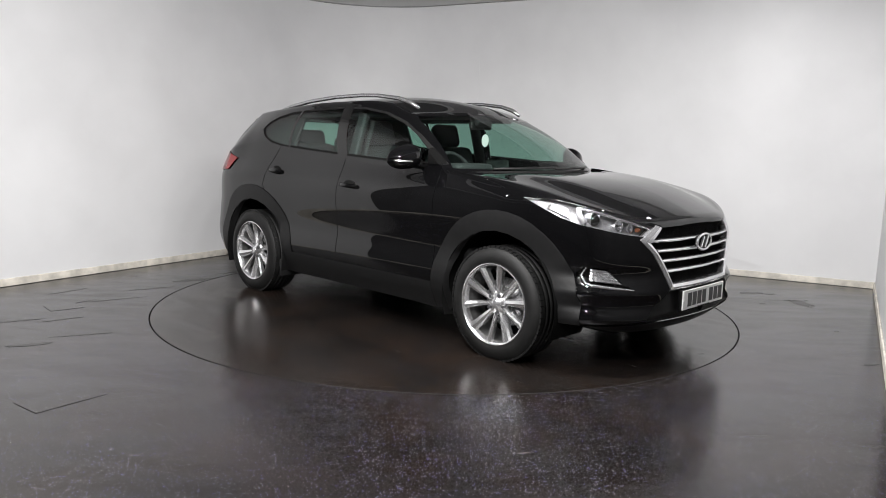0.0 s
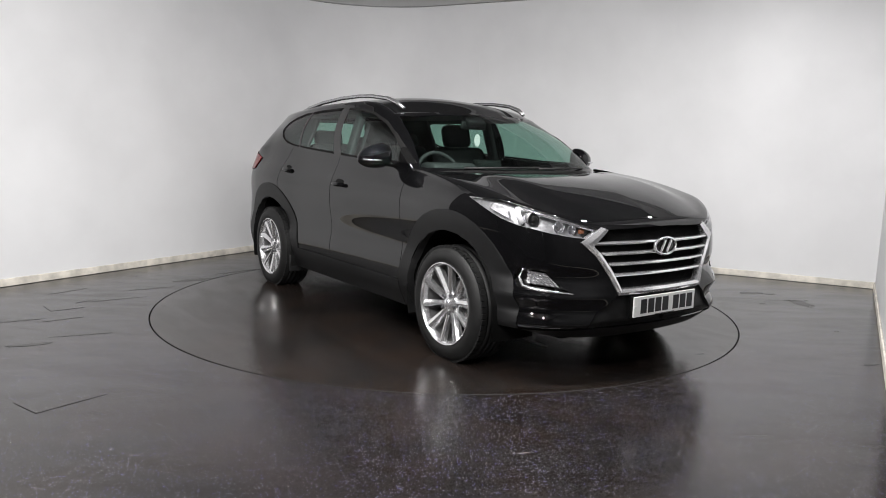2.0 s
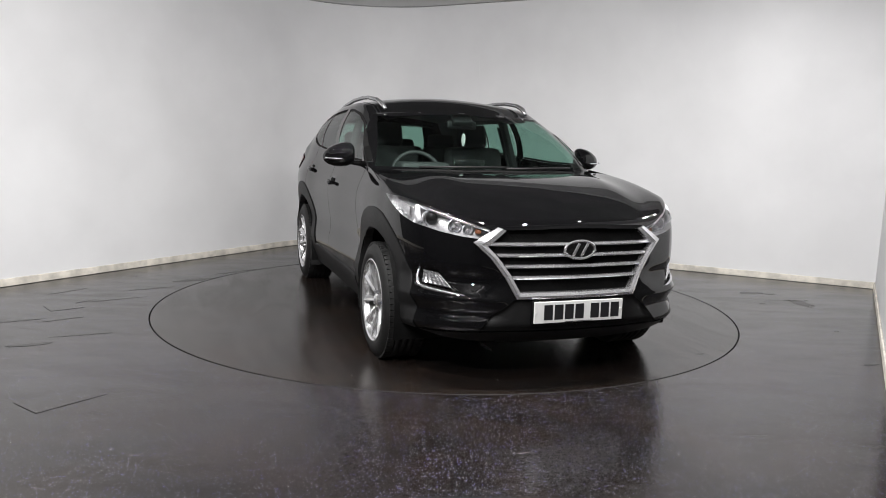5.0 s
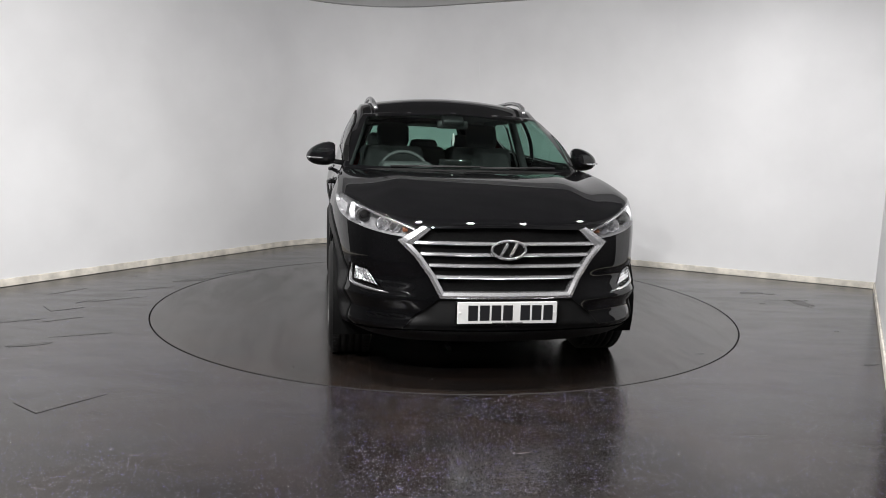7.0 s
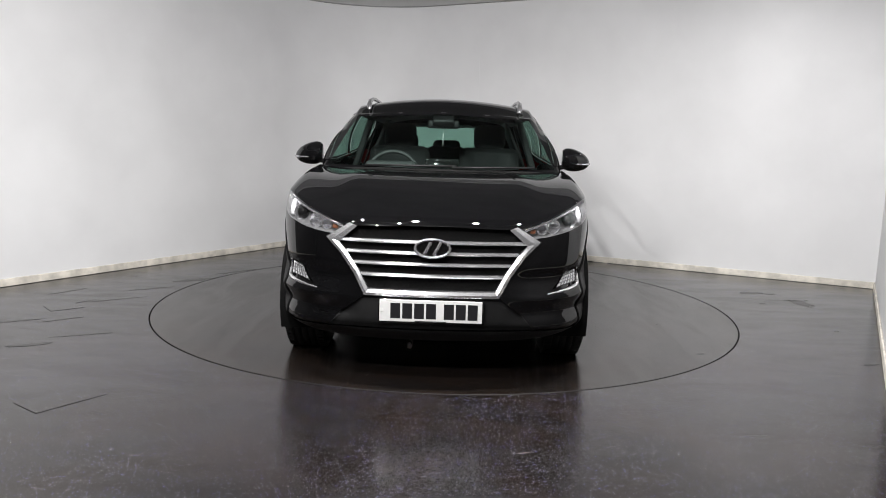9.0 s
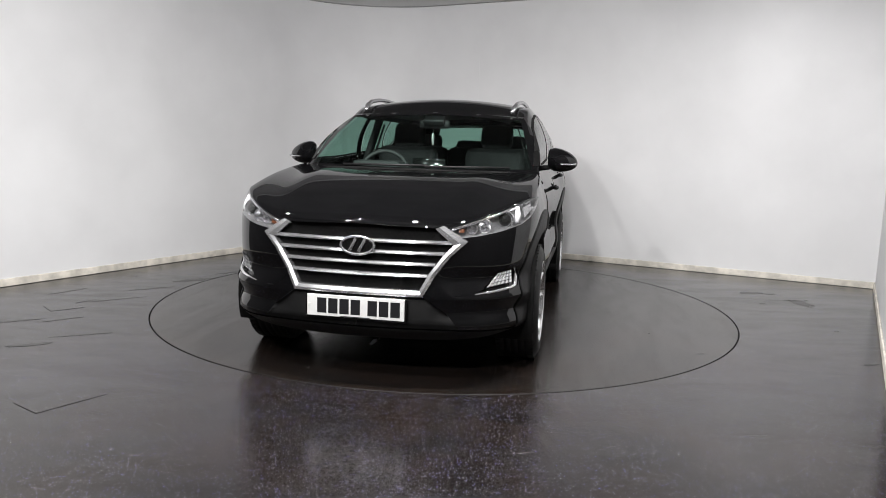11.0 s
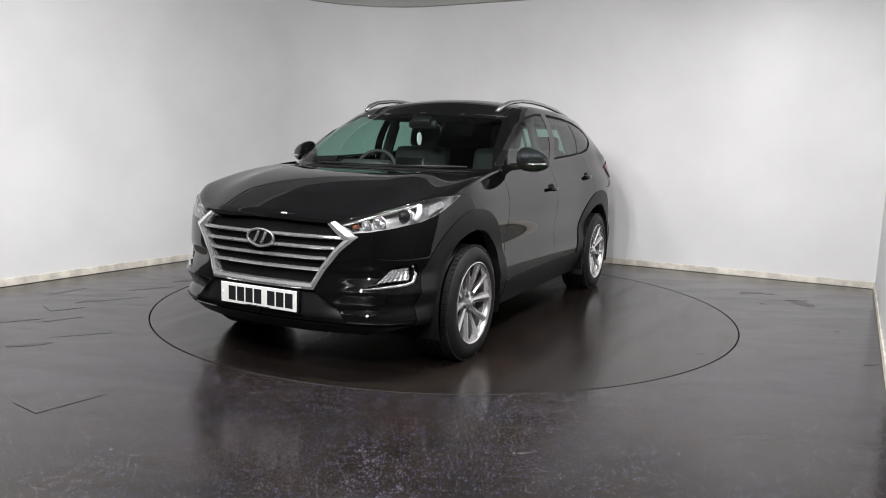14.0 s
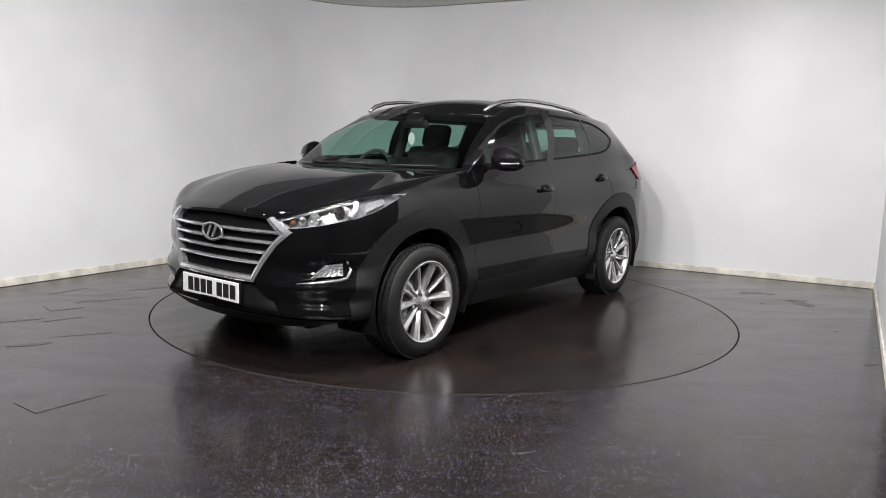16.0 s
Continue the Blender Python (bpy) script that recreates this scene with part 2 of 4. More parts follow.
def cut(bm, poly, ax, test=lambda c: True):
    """Scores the outline of a polygon, seen along one axis, into a surface."""
    i, j = ax
    for (x1, y1), (x2, y2) in zip(poly, poly[1:] + poly[:1]):
        lo, hi = (min(x1, x2) - 0.002, min(y1, y2) - 0.002), (max(x1, x2) + 0.002, max(y1, y2) + 0.002)
        faces = []
        for f in bm.faces:
            a, b = [v.co[i] for v in f.verts], [v.co[j] for v in f.verts]
            if max(a) >= lo[0] and min(a) <= hi[0] and max(b) >= lo[1] and min(b) <= hi[1] and test(f.calc_center_median()):
                faces.append(f)
        no = [0, 0, 0]
        no[i], no[j] = y1 - y2, x2 - x1
        co = [0, 0, 0]
        co[i], co[j] = x1, y1
        geom = list({v for f in faces for v in f.verts}) + list({e for f in faces for e in f.edges}) + faces
        if faces:
            bmesh.ops.bisect_plane(bm, geom=geom, dist=1e-5, plane_co=co, plane_no=no)


def take(bm, want):
    """Moves the faces that want(centre) picks into a mesh of their own."""
    faces = [f for f in bm.faces if (want(f.calc_center_median()) if want else f.tag)]
    out = bmesh.new()
    src = bm.verts.layers.float_vector.get("nrm")
    dst = out.verts.layers.float_vector.new("nrm") if src else None
    made = {}
    for f in faces:
        for v in f.verts:
            if v not in made:
                made[v] = out.verts.new(v.co)
                if src:
                    made[v][dst] = v[src]
        out.faces.new([made[v] for v in f.verts])
    bmesh.ops.delete(bm, geom=faces, context="FACES")
    return out


def flipped(bm):
    """The mirror image across the car's middle."""
    out = bm.copy()
    layer = out.verts.layers.float_vector.get("nrm")
    for v in out.verts:
        v.co.y = -v.co.y
        if layer:
            n = v[layer]
            v[layer] = (n[0], -n[1], n[2])
    bmesh.ops.reverse_faces(out, faces=out.faces)
    return out


def pair(name, bm, mat, parent, label="", smooth=True):
    """A part and its mirror image on the other side."""
    other = flipped(bm)
    return part(name, bm, mat, parent, label, smooth), part(name, other, mat, parent, label, smooth)


def islands(bm):
    """The separate pieces of a mesh, each as a mesh of its own."""
    out = []
    bm.faces.ensure_lookup_table()
    while bm.faces:
        bm.faces.ensure_lookup_table()
        seen, stack = set(), [bm.faces[0]]
        while stack:
            f = stack.pop()
            if f not in seen:
                seen.add(f)
                stack += [g for v in f.verts for g in v.link_faces if g not in seen]
        for f in bm.faces:
            f.tag = f in seen
        out.append(take(bm, None))
    bm.free()
    return out


def merged(*bms):
    out = bmesh.new()
    for b in bms:
        me = bpy.data.meshes.new("tmp")
        b.to_mesh(me)
        b.free()
        out.from_mesh(me)
        bpy.data.meshes.remove(me)
    return out


# ---------------------------------------------------------------- room
def along(a, b, d):
    return a + (b - a).normalized() * d


def fillet(n=24):
    """The rounded far corner, from the long wall round to the back wall."""
    p, q = along(CORNER_A, CORNER_D, ROUND), along(CORNER_A, CORNER_B, ROUND)
    out = []
    for k in range(n + 1):
        t = math.pi / 2 * k / n
        centre = p + (q - CORNER_A)
        out.append(centre + (CORNER_A - q) * math.cos(t) + (CORNER_A - p) * math.sin(t))
    return out


ARC = fillet()
CENTRE = Vector((-0.6, -1.2))


def wall_run(path, thick, z0, z1, lift=0.0):
    """A wall of real thickness along points; its inner face on the path, moved in by lift."""
    bm = bmesh.new()
    rows = []
    for i, p in enumerate(path):
        a, b = path[max(i - 1, 0)], path[min(i + 1, len(path) - 1)]
        d = (b - a).normalized()
        n = Vector((-d.y, d.x))
        if n.dot(p - CENTRE) < 0:
            n = -n
        q, r = p - n * lift, p + n * thick
        rows.append([(q.x, q.y, z0), (q.x, q.y, z1), (r.x, r.y, z1), (r.x, r.y, z0)])
    vs = add_grid(bm, rows, close_v=True)
    bm.faces.new(vs[0]), bm.faces.new(vs[-1][::-1])
    bmesh.ops.recalc_face_normals(bm, faces=bm.faces)
    return bm


def skirting(path):
    """A board with a rounded top edge and a thin dirty gap under it."""
    bm = wall_run(path, -0.002, 0.004, 0.066, 0.016)
    edges = [e for e in bm.edges if all(v.co.z > 0.06 for v in e.verts)]
    bmesh.ops.bevel(bm, geom=edges, offset=0.006, segments=3, affect="EDGES", profile=0.5)
    return bm


def steps(a, b, n):
    return [a + (b - a) * k / n for k in range(n + 1)]


def build_room():
    far = steps(CORNER_D, ARC[0], 10) + ARC[1:-1] + steps(ARC[-1], CORNER_B, 6)
    west_split = CORNER_D + (ARC[0] - CORNER_D) * 0.51
    wall = thing("wall_north", wall_run(steps(west_split, ARC[0], 8) + far[11:], 0.15, -0.02, 3.3), WALL, "white painted studio wall with a rounded corner", "wall", kind="structure")
    sharp(wall)
    turn = CORNER_B + (CORNER_C - CORNER_B) * 0.36
    sharp(thing("wall_east", wall_run(steps(CORNER_B, turn, 4), 0.15, -0.02, 3.3), WALL, "plain white painted studio side wall", "wall", kind="structure"))
    # next three walls are unseen, darkened in colour for the car's reflections
    sharp(thing("wall_east_unseen", wall_run(steps(turn, CORNER_C, 6), 0.15, -0.02, 3.3), WALL_DARK, "unseen dark stretch of the studio side wall", "wall", kind="structure"))
    sharp(thing("wall_west", wall_run(steps(CORNER_D, west_split, 4), 0.15, -0.02, 3.3), WALL_DARK, "unseen dark stretch of the long studio wall", "wall", kind="structure"))
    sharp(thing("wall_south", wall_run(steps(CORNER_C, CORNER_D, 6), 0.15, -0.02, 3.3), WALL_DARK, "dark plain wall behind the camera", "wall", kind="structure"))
    sharp(thing("baseboard", skirting(far), SKIRT, "scuffed cream skirting board along the wall", "skirting", kind="structure"))
    sharp(thing("baseboard_east", skirting(steps(CORNER_B, CORNER_C, 8)[:-1]), SKIRT, "scuffed cream skirting board along the side wall", "skirting", kind="structure"))
    # ledge and ceiling
    sharp(thing("trim", wall_run(far, -0.002, WALL_TOP - 0.05, CEIL - 0.002, 0.07), CORNICE, "shallow pale grey cornice under the ceiling", "cornice", kind="structure"))
    bm = bmesh.new()
    loop = [Vector((p.x, p.y)) for p in far] + steps(CORNER_B, CORNER_C, 4)[1:] + steps(CORNER_C, CORNER_D, 4)[1:-1]
    # pale band along the walls, round a dark raised middle
    mid = sum(loop, Vector((0, 0))) / len(loop)
    hole = [p + (Vector((0, -0.6)) - p) * 0.22 for p in loop]
    n = len(loop)
    ring = []
    for pts, z in ((loop, CEIL), (hole, CEIL), (hole, DARK_CEIL), (loop, DARK_CEIL + 0.1)):
        ring.append([bm.verts.new((p.x, p.y, z)) for p in pts])
    for lo, hi in zip(ring, ring[1:]):
        for k in range(n):
            bm.faces.new((lo[k], lo[(k + 1) % n], hi[(k + 1) % n], hi[k]))
    bmesh.ops.recalc_face_normals(bm, faces=bm.faces)
    thing("ceiling_band", bm, CEILING, "pale painted lowered ceiling band along the walls", "ceiling", kind="structure", smooth=False)
    bm = bmesh.new()
    low = [bm.verts.new((p.x, p.y, DARK_CEIL)) for p in hole]
    top = [bm.verts.new((p.x, p.y, DARK_CEIL + 0.12)) for p in hole]
    bm.faces.new(low), bm.faces.new(top[::-1])
    for k in range(n):
        bm.faces.new((low[k], top[k], top[(k + 1) % n], low[(k + 1) % n]))
    bmesh.ops.recalc_face_normals(bm, faces=bm.faces)
    thing("ceiling", bm, CEILING_DARK, "dark painted raised studio ceiling", "ceiling", kind="structure", smooth=False)
    # floor: one sheet with the round opening of the turntable
    bm = bmesh.new()
    rows, n = [], 160
    edge = loop
    for k in range(n):
        a = 6.283185 * k / n
        d = Vector((math.cos(a), math.sin(a)))
        best = 30.0
        for p, q in zip(edge, edge[1:] + edge[:1]):
            e = q - p
            den = d.x * e.y - d.y * e.x
            if abs(den) > 1e-9:
                t, u = (p.x * e.y - p.y * e.x) / den, (p.x * d.y - p.y * d.x) / den
                if t > 0 and -1e-6 <= u <= 1 + 1e-6:
                    best = min(best, t)
        r = TABLE_R + 0.004
        rows.append([(d.x * r, d.y * r, -0.04), (d.x * r, d.y * r, 0)] + [tuple(d * (r + (best + 0.05 - r) * f)) + (0,) for f in (0.15, 0.4, 0.7, 1.0)])
    add_grid(bm, rows, close_u=True)
    bmesh.ops.recalc_face_normals(bm, faces=bm.faces)
    for f in bm.faces:
        if abs(f.normal.z) > 0.5 and f.normal.z < 0:
            f.normal_flip()
    thing("floor", bm, FLOOR, "dark speckled safety vinyl floor, glossy with dusty scuffs", "floor", kind="structure", smooth=False)
    bm = bmesh.new()
    bmesh.ops.create_circle(bm, cap_ends=True, radius=TABLE_R + 0.3, segments=96, matrix=pose(0, 0, -0.045))
    thing("turntable_pit", bm, GAP, "black pit under the turntable's edge", "pit", kind="structure", smooth=False)
    # floor hatches: thin cover plates with a dark joint
    for c, size, rz in (((-1.825, -2.435), (0.34, 0.21), 55.0), ((-2.80, -0.55), (0.22, 0.20), 42.0)):
        hatch = thing("floor_hatch", bmesh.new(), FLOOR, "flush vinyl-covered service hatch in the floor", "hatch", "floor hatches", "structure")
        hatch.matrix_world = pose(*c, 0, 0, 0, rz)
        part("hatch_joint", box((0, 0, 0.0006), (*size, 0.0012)), GAP, hatch, smooth=False)
        part("hatch_cover", box((0, 0, 0.0012), (size[0] - 0.003, size[1] - 0.003, 0.0016)), FLOOR, hatch, smooth=False)
    # joints between the wall boards
    for base, z0, z1 in ((along(ARC[0], CORNER_D, 3.12), 1.2, WALL_TOP - 0.06), (along(ARC[-1], CORNER_B, 0.62), 1.5, 2.3)):
        d = (CORNER_D - ARC[0]).normalized() if base.x < -1.6 else (CORNER_B - ARC[-1]).normalized()
        strip = thing("wall_joint", box((0, 0, (z0 + z1) / 2), (0.006, 0.004, z1 - z0)), WALL, "thin filled joint between white wall boards", "wall joint", "wall joints", "structure", smooth=False)
        strip.matrix_world = pose(base.x, base.y, 0, 0, 0, math.degrees(math.atan2(d.y, d.x)))


def build_scuffs():
    """Dull dried smears and scrapes lying on the vinyl."""
    bm = bmesh.new()
    rng = random.Random(4)
    marks = [(2.80, 0.77, 0.26, 0.09, 10), (2.95, 0.74, 0.12, 0.04, 20), (3.05, 0.47, 0.34, 0.05, 8), (3.06, 0.34, 0.14, 0.26, 12), (2.86, 0.47, 0.14, 0.02, 5), (2.84, -0.62, 0.05, 0.03, 20), (2.62, -1.45, 0.13, 0.02, 15),
             (1.62, -1.32, 0.06, 0.012, 10), (-2.75, -0.36, 0.32, 0.012, 62), (-2.62, -0.92, 0.34, 0.02, 40), (-3.05, 0.0, 0.4, 0.03, 58), (-2.45, 0.2, 0.5, 0.03, 35), (-2.3, -1.3, 0.4, 0.02, 25),
             (-2.0, 1.1, 0.5, 0.05, 50), (-2.25, 0.62, 0.4, 0.10, 42), (-2.55, -0.25, 0.5, 0.02, 36), (-2.9, -1.0, 0.45, 0.03, 30), (-2.5, -1.55, 0.3, 0.05, 28), (2.7, 0.3, 0.08, 0.02, 150)]
    for x, y, length, width, turn in marks:
        m = pose(x, y, 0.0012, 0, 0, turn)
        n = 22
        ring = [m @ Vector((length / 2 * math.cos(6.283185 * k / n) * rng.uniform(0.6, 1.1), width / 2 * math.sin(6.283185 * k / n) * rng.uniform(0.3, 1.5), 0)) for k in range(n)]
        bm.faces.new([bm.verts.new(p) for p in ring])
    thing("floor_scuffs", bm, DRYMARK, "dull dried scuffs and smears on the vinyl floor", "scuffs", kind="stuff", smooth=False)


def build_downlights():
    first = None
    for lx, ly, watts in DOWNLIGHTS:
        if first is None:
            first = tagged(new("downlight"), "white round recessed ceiling downlight", "downlight", "ceiling downlights")
            ring = lathe([(0.062, 0.0), (0.080, 0.0), (0.080, 0.085), (0.062, 0.085), (0.062, 0.0)], 24)
            bmesh.ops.rotate(ring, cent=(0, 0, 0), matrix=Matrix.Rotation(math.pi / 2, 3, "X"), verts=ring.verts)
            part("trim_ring", ring, CEILING, first)
            first.matrix_world = pose(lx, ly, CEIL - 0.022)
        else:
            copy_thing(first, pose(lx, ly, CEIL - 0.022))


def build_turntable():
    table = tagged(new("turntable"), "round flush vehicle turntable covered in dark vinyl", "turntable")
    bm = bmesh.new()
    n = 160
    rows = [[(0.0, 0.0, 0.0)] + [(r * math.cos(6.283185 * k / n), r * math.sin(6.283185 * k / n), z) for r, z in ((0.7, 0), (1.5, 0), (TABLE_R - 0.004, 0), (TABLE_R - 0.004, -0.04))] for k in range(n)]
    add_grid(bm, rows, close_u=True)
    bmesh.ops.remove_doubles(bm, verts=bm.verts, dist=1e-5)
    bmesh.ops.recalc_face_normals(bm, faces=bm.faces)
    part("deck", bm, TABLE, table, smooth=False)
    rim = lathe([(TABLE_R - 0.007, 0.001), (TABLE_R - 0.004, 0.001), (TABLE_R - 0.004, -0.03), (TABLE_R - 0.007, -0.03)], 160)
    bmesh.ops.rotate(rim, cent=(0, 0, 0), matrix=Matrix.Rotation(math.pi / 2, 3, "X"), verts=rim.verts)
    part("edge_strip", rim, GAP, table)
    return table


build_room()
build_scuffs()
build_downlights()
turntable = build_turntable()


# ---------------------------------------------------------------- car: x forward, y to its left, z up, middle of the wheelbase
WHEEL_X, WHEEL_R, HUB_Z = 1.335, 0.345, 0.333
# plan of the widest line, from the nose's middle round to the tail's middle
PLAN = [(2.205, 0.0), (2.20, 0.12), (2.19, 0.26), (2.168, 0.40), (2.125, 0.54), (2.05, 0.675), (1.95, 0.770), (1.82, 0.832), (1.67, 0.864),
        (1.5, 0.878), (1.335, 0.887), (1.1, 0.884), (0.8, 0.874), (0.4, 0.868), (0.0, 0.868), (-0.4, 0.868), (-0.8, 0.872), (-1.1, 0.882),
        (-1.335, 0.887), (-1.55, 0.883), (-1.75, 0.872), (-1.93, 0.845), (-2.07, 0.785), (-2.165, 0.66), (-2.213, 0.45), (-2.23, 0.2), (-2.235, 0.0)]


def plan_curve(n):
    """n + 1 even steps along the plan."""
    pts = [Vector(p) for p in PLAN]
    d = [0.0]
    for a, b in zip(pts, pts[1:]):
        d.append(d[-1] + (b - a).length)
    fx, fy = curve(*zip(d, [p.x for p in pts])), curve(*zip(d, [p.y for p in pts]))
    out = []
    for k in range(n + 1):
        s = d[-1] * k / n
        i = min(max(int(np.searchsorted(d, s)) - 1, 0), len(d) - 2)
        t = (s - d[i]) / (d[i + 1] - d[i])
        p0, p1, p2, p3 = (pts[min(max(i + o, 0), len(pts) - 1)] for o in (-1, 0, 1, 2))
        out.append(0.5 * ((2 * p1) + (p2 - p0) * t + (2 * p0 - 5 * p1 + 4 * p2 - p3) * t * t + (3 * p1 - p0 - 3 * p2 + p3) * t ** 3))
    return out


def eased(f, w):
    """The curve with its bends averaged over a width w."""
    def at(x):
        return sum(f(x + w * k / 3) * g for k, g in ((-3, 0.06), (-2, 0.12), (-1, 0.20), (0, 0.24), (1, 0.20), (2, 0.12), (3, 0.06)))
    return at


SIDE = curve((0.18, 0.90), (0.27, 0.94), (0.36, 0.98), (0.45, 0.996), (0.51, 0.99), (0.60, 0.966), (0.70, 0.978), (0.80, 0.996), (0.90, 1.0), (0.95, 0.994), (1.0, 0.973), (1.06, 0.94), (1.12, 0.915), (1.22, 0.885), (1.35, 0.82))
NOSE = curve((0.18, -0.16), (0.24, -0.105), (0.29, -0.045), (0.325, -0.008), (0.36, 0.003), (0.48, -0.005), (0.60, -0.02), (0.75, -0.035), (0.84, -0.055), (0.90, -0.09), (1.0, -0.20), (1.1, -0.35))
TAIL = curve((0.18, 0.12), (0.30, 0.04), (0.45, 0.0), (0.62, 0.0), (0.75, 0.045), (0.95, 0.065), (1.1, 0.12), (1.25, 0.20), (1.4, 0.28))
TOP_FRONT = curve((0.0, 0.868), (0.41, 0.862), (0.50, 0.866), (0.59, 0.89), (0.67, 0.92), (0.73, 0.945), (0.78, 0.966), (0.83, 0.98))
TOP_SIDE = curve((-2.3, 1.14), (-2.0, 1.17), (-1.6, 1.215), (-1.3, 1.215), (-1.06, 1.195), (-0.28, 1.145), (0.3, 1.118), (0.84, 1.098), (1.1, 1.062), (1.35, 1.022), (1.6, 0.992), (1.82, 0.972))
SIDE, TAIL, TOP_SIDE, NOSE = (functools.lru_cache(None)(f) for f in (eased(SIDE, 0.07), eased(TAIL, 0.07), eased(TOP_SIDE, 0.2), NOSE))
LOW = curve((-2.3, 0.30), (-1.9, 0.26), (-0.9, 0.22), (0.9, 0.22), (1.3, 0.28), (1.9, 0.30), (2.12, 0.255), (2.3, 0.235))


def smooth_step(a, b, x):
    t = min(max((x - a) / (b - a), 0), 1)
    return t * t * (3 - 2 * t)


def body_top(px, py):
    """Height of the shell's upper edge over a point of the plan."""
    if px > 1.85:
        return TOP_FRONT(py)
    if px > 1.6:
        f = smooth_step(1.6, 1.85, px)
        return TOP_FRONT(py) * f + TOP_SIDE(px) * (1 - f)
    return TOP_SIDE(px)


def shell_point(px, py, z):
    front = smooth_step(1.35, 2.1, px)
    rear = smooth_step(-1.5, -2.1, px)
    x = px + NOSE(z) * front + TAIL(z) * rear
    flare = 1 + 0.009 * math.exp(-((abs(px) - WHEEL_X) / 0.42) ** 2) * smooth_step(1.0, 0.80, z)
    shoulder = 1 + 0.02 * math.exp(-((px + 1.4) / 0.5) ** 2) * math.exp(-((z - 1.0) / 0.12) ** 2)
    s = 1 + (SIDE(z) - 1) * (1 - 0.75 * front) * (1 - 0.4 * rear)
    # bumper relief: fog pocket, lip and lower vent
    relief = -0.020 * math.exp(-((z - 0.575) / 0.045) ** 2) + 0.012 * math.exp(-((z - 0.480) / 0.020) ** 2) - 0.024 * math.exp(-((z - 0.405) / 0.035) ** 2) + 0.010 * math.exp(-((z - 0.325) / 0.02) ** 2)
    relief *= 1.15 * smooth_step(1.66, 1.92, px) * smooth_step(0.36, 0.55, py)
    return Vector((x + relief * 0.8, py * s * flare * shoulder + relief * 0.5, z))


def lower_rows(cols=160, rows=56):
    out = []
    for p in plan_curve(cols):
        z0, z1 = LOW(p.x), body_top(p.x, p.y)
        out.append([shell_point(p.x, max(p.y, 0.0), z0 + (z1 - z0) * k / rows) for k in range(rows + 1)])
    return out


def edge_points(rows):
    return [r[-1] for r in rows]


def set_normals(bm):
    bm.normal_update()
    layer = bm.verts.layers.float_vector.new("nrm")
    for v in bm.verts:
        n = v.normal.copy()
        if abs(v.co.y) < 1e-4:
            n.y = 0
            n.normalize()
        v[layer] = n


def strip_poly(path, w):
    """Thin closed outline round an open line."""
    left, right = [], []
    for i, p in enumerate(path):
        a, b = Vector(path[max(i - 1, 0)]), Vector(path[min(i + 1, len(path) - 1)])
        d = (b - a).normalized()
        n = Vector((-d.y, d.x)) * w / 2
        left.append(tuple(Vector(p) + n)), right.append(tuple(Vector(p) - n))
    return left + right[::-1]


def arc_poly(cx, cz, r, n=28):
    return [(cx + r * math.cos(6.283185 * k / n), cz + r * math.sin(6.283185 * k / n)) for k in range(n)]


GLASS_LINE = [(-1.385, 1.345), (-1.33, 1.405), (-1.22, 1.45), (-1.06, 1.482), (-0.76, 1.503), (-0.34, 1.516), (-0.10, 1.509), (0.15, 1.472),
              (0.36, 1.405), (0.54, 1.32), (0.715, 1.212), (0.825, 1.135), (0.30, 1.137), (-0.28, 1.166), (-0.70, 1.19), (-1.06, 1.216), (-1.20, 1.24), (-1.31, 1.285)]


def inset(poly, d):
    """The polygon drawn in by about d."""
    c = [Vector(p) for p in poly]
    area = sum(a.x * b.y - b.x * a.y for a, b in zip(c, c[1:] + c[:1]))
    out = []
    for i, p in enumerate(c):
        e1, e2 = (p - c[i - 1]).normalized(), (c[(i + 1) % len(c)] - p).normalized()
        n = Vector((-e1.y, e1.x)) + Vector((-e2.y, e2.x))
        n.normalize()
        k = d / max(0.45, n.dot(Vector((-e1.y, e1.x))))
        out.append(tuple(p + n * (k if area > 0 else -k)))
    return out


HEADLIGHT = [(0.447, 0.838), (0.52, 0.858), (0.60, 0.887), (0.67, 0.913), (0.73, 0.938), (0.78, 0.96), (0.82, 0.976), (0.90, 0.982), (0.90, 0.94), (0.85, 0.89), (0.80, 0.85), (0.70, 0.818), (0.60, 0.798), (0.52, 0.79)]
FOG = [(0.79, 0.628), (0.80, 0.522), (0.60, 0.50), (0.66, 0.555), (0.70, 0.615)]
GRILLE_OUT = [(0.0, 0.497), (0.352, 0.500), (0.405, 0.60), (0.49, 0.715), (0.548, 0.772), (0.43, 0.852), (0.385, 0.836), (0.0, 0.846)]


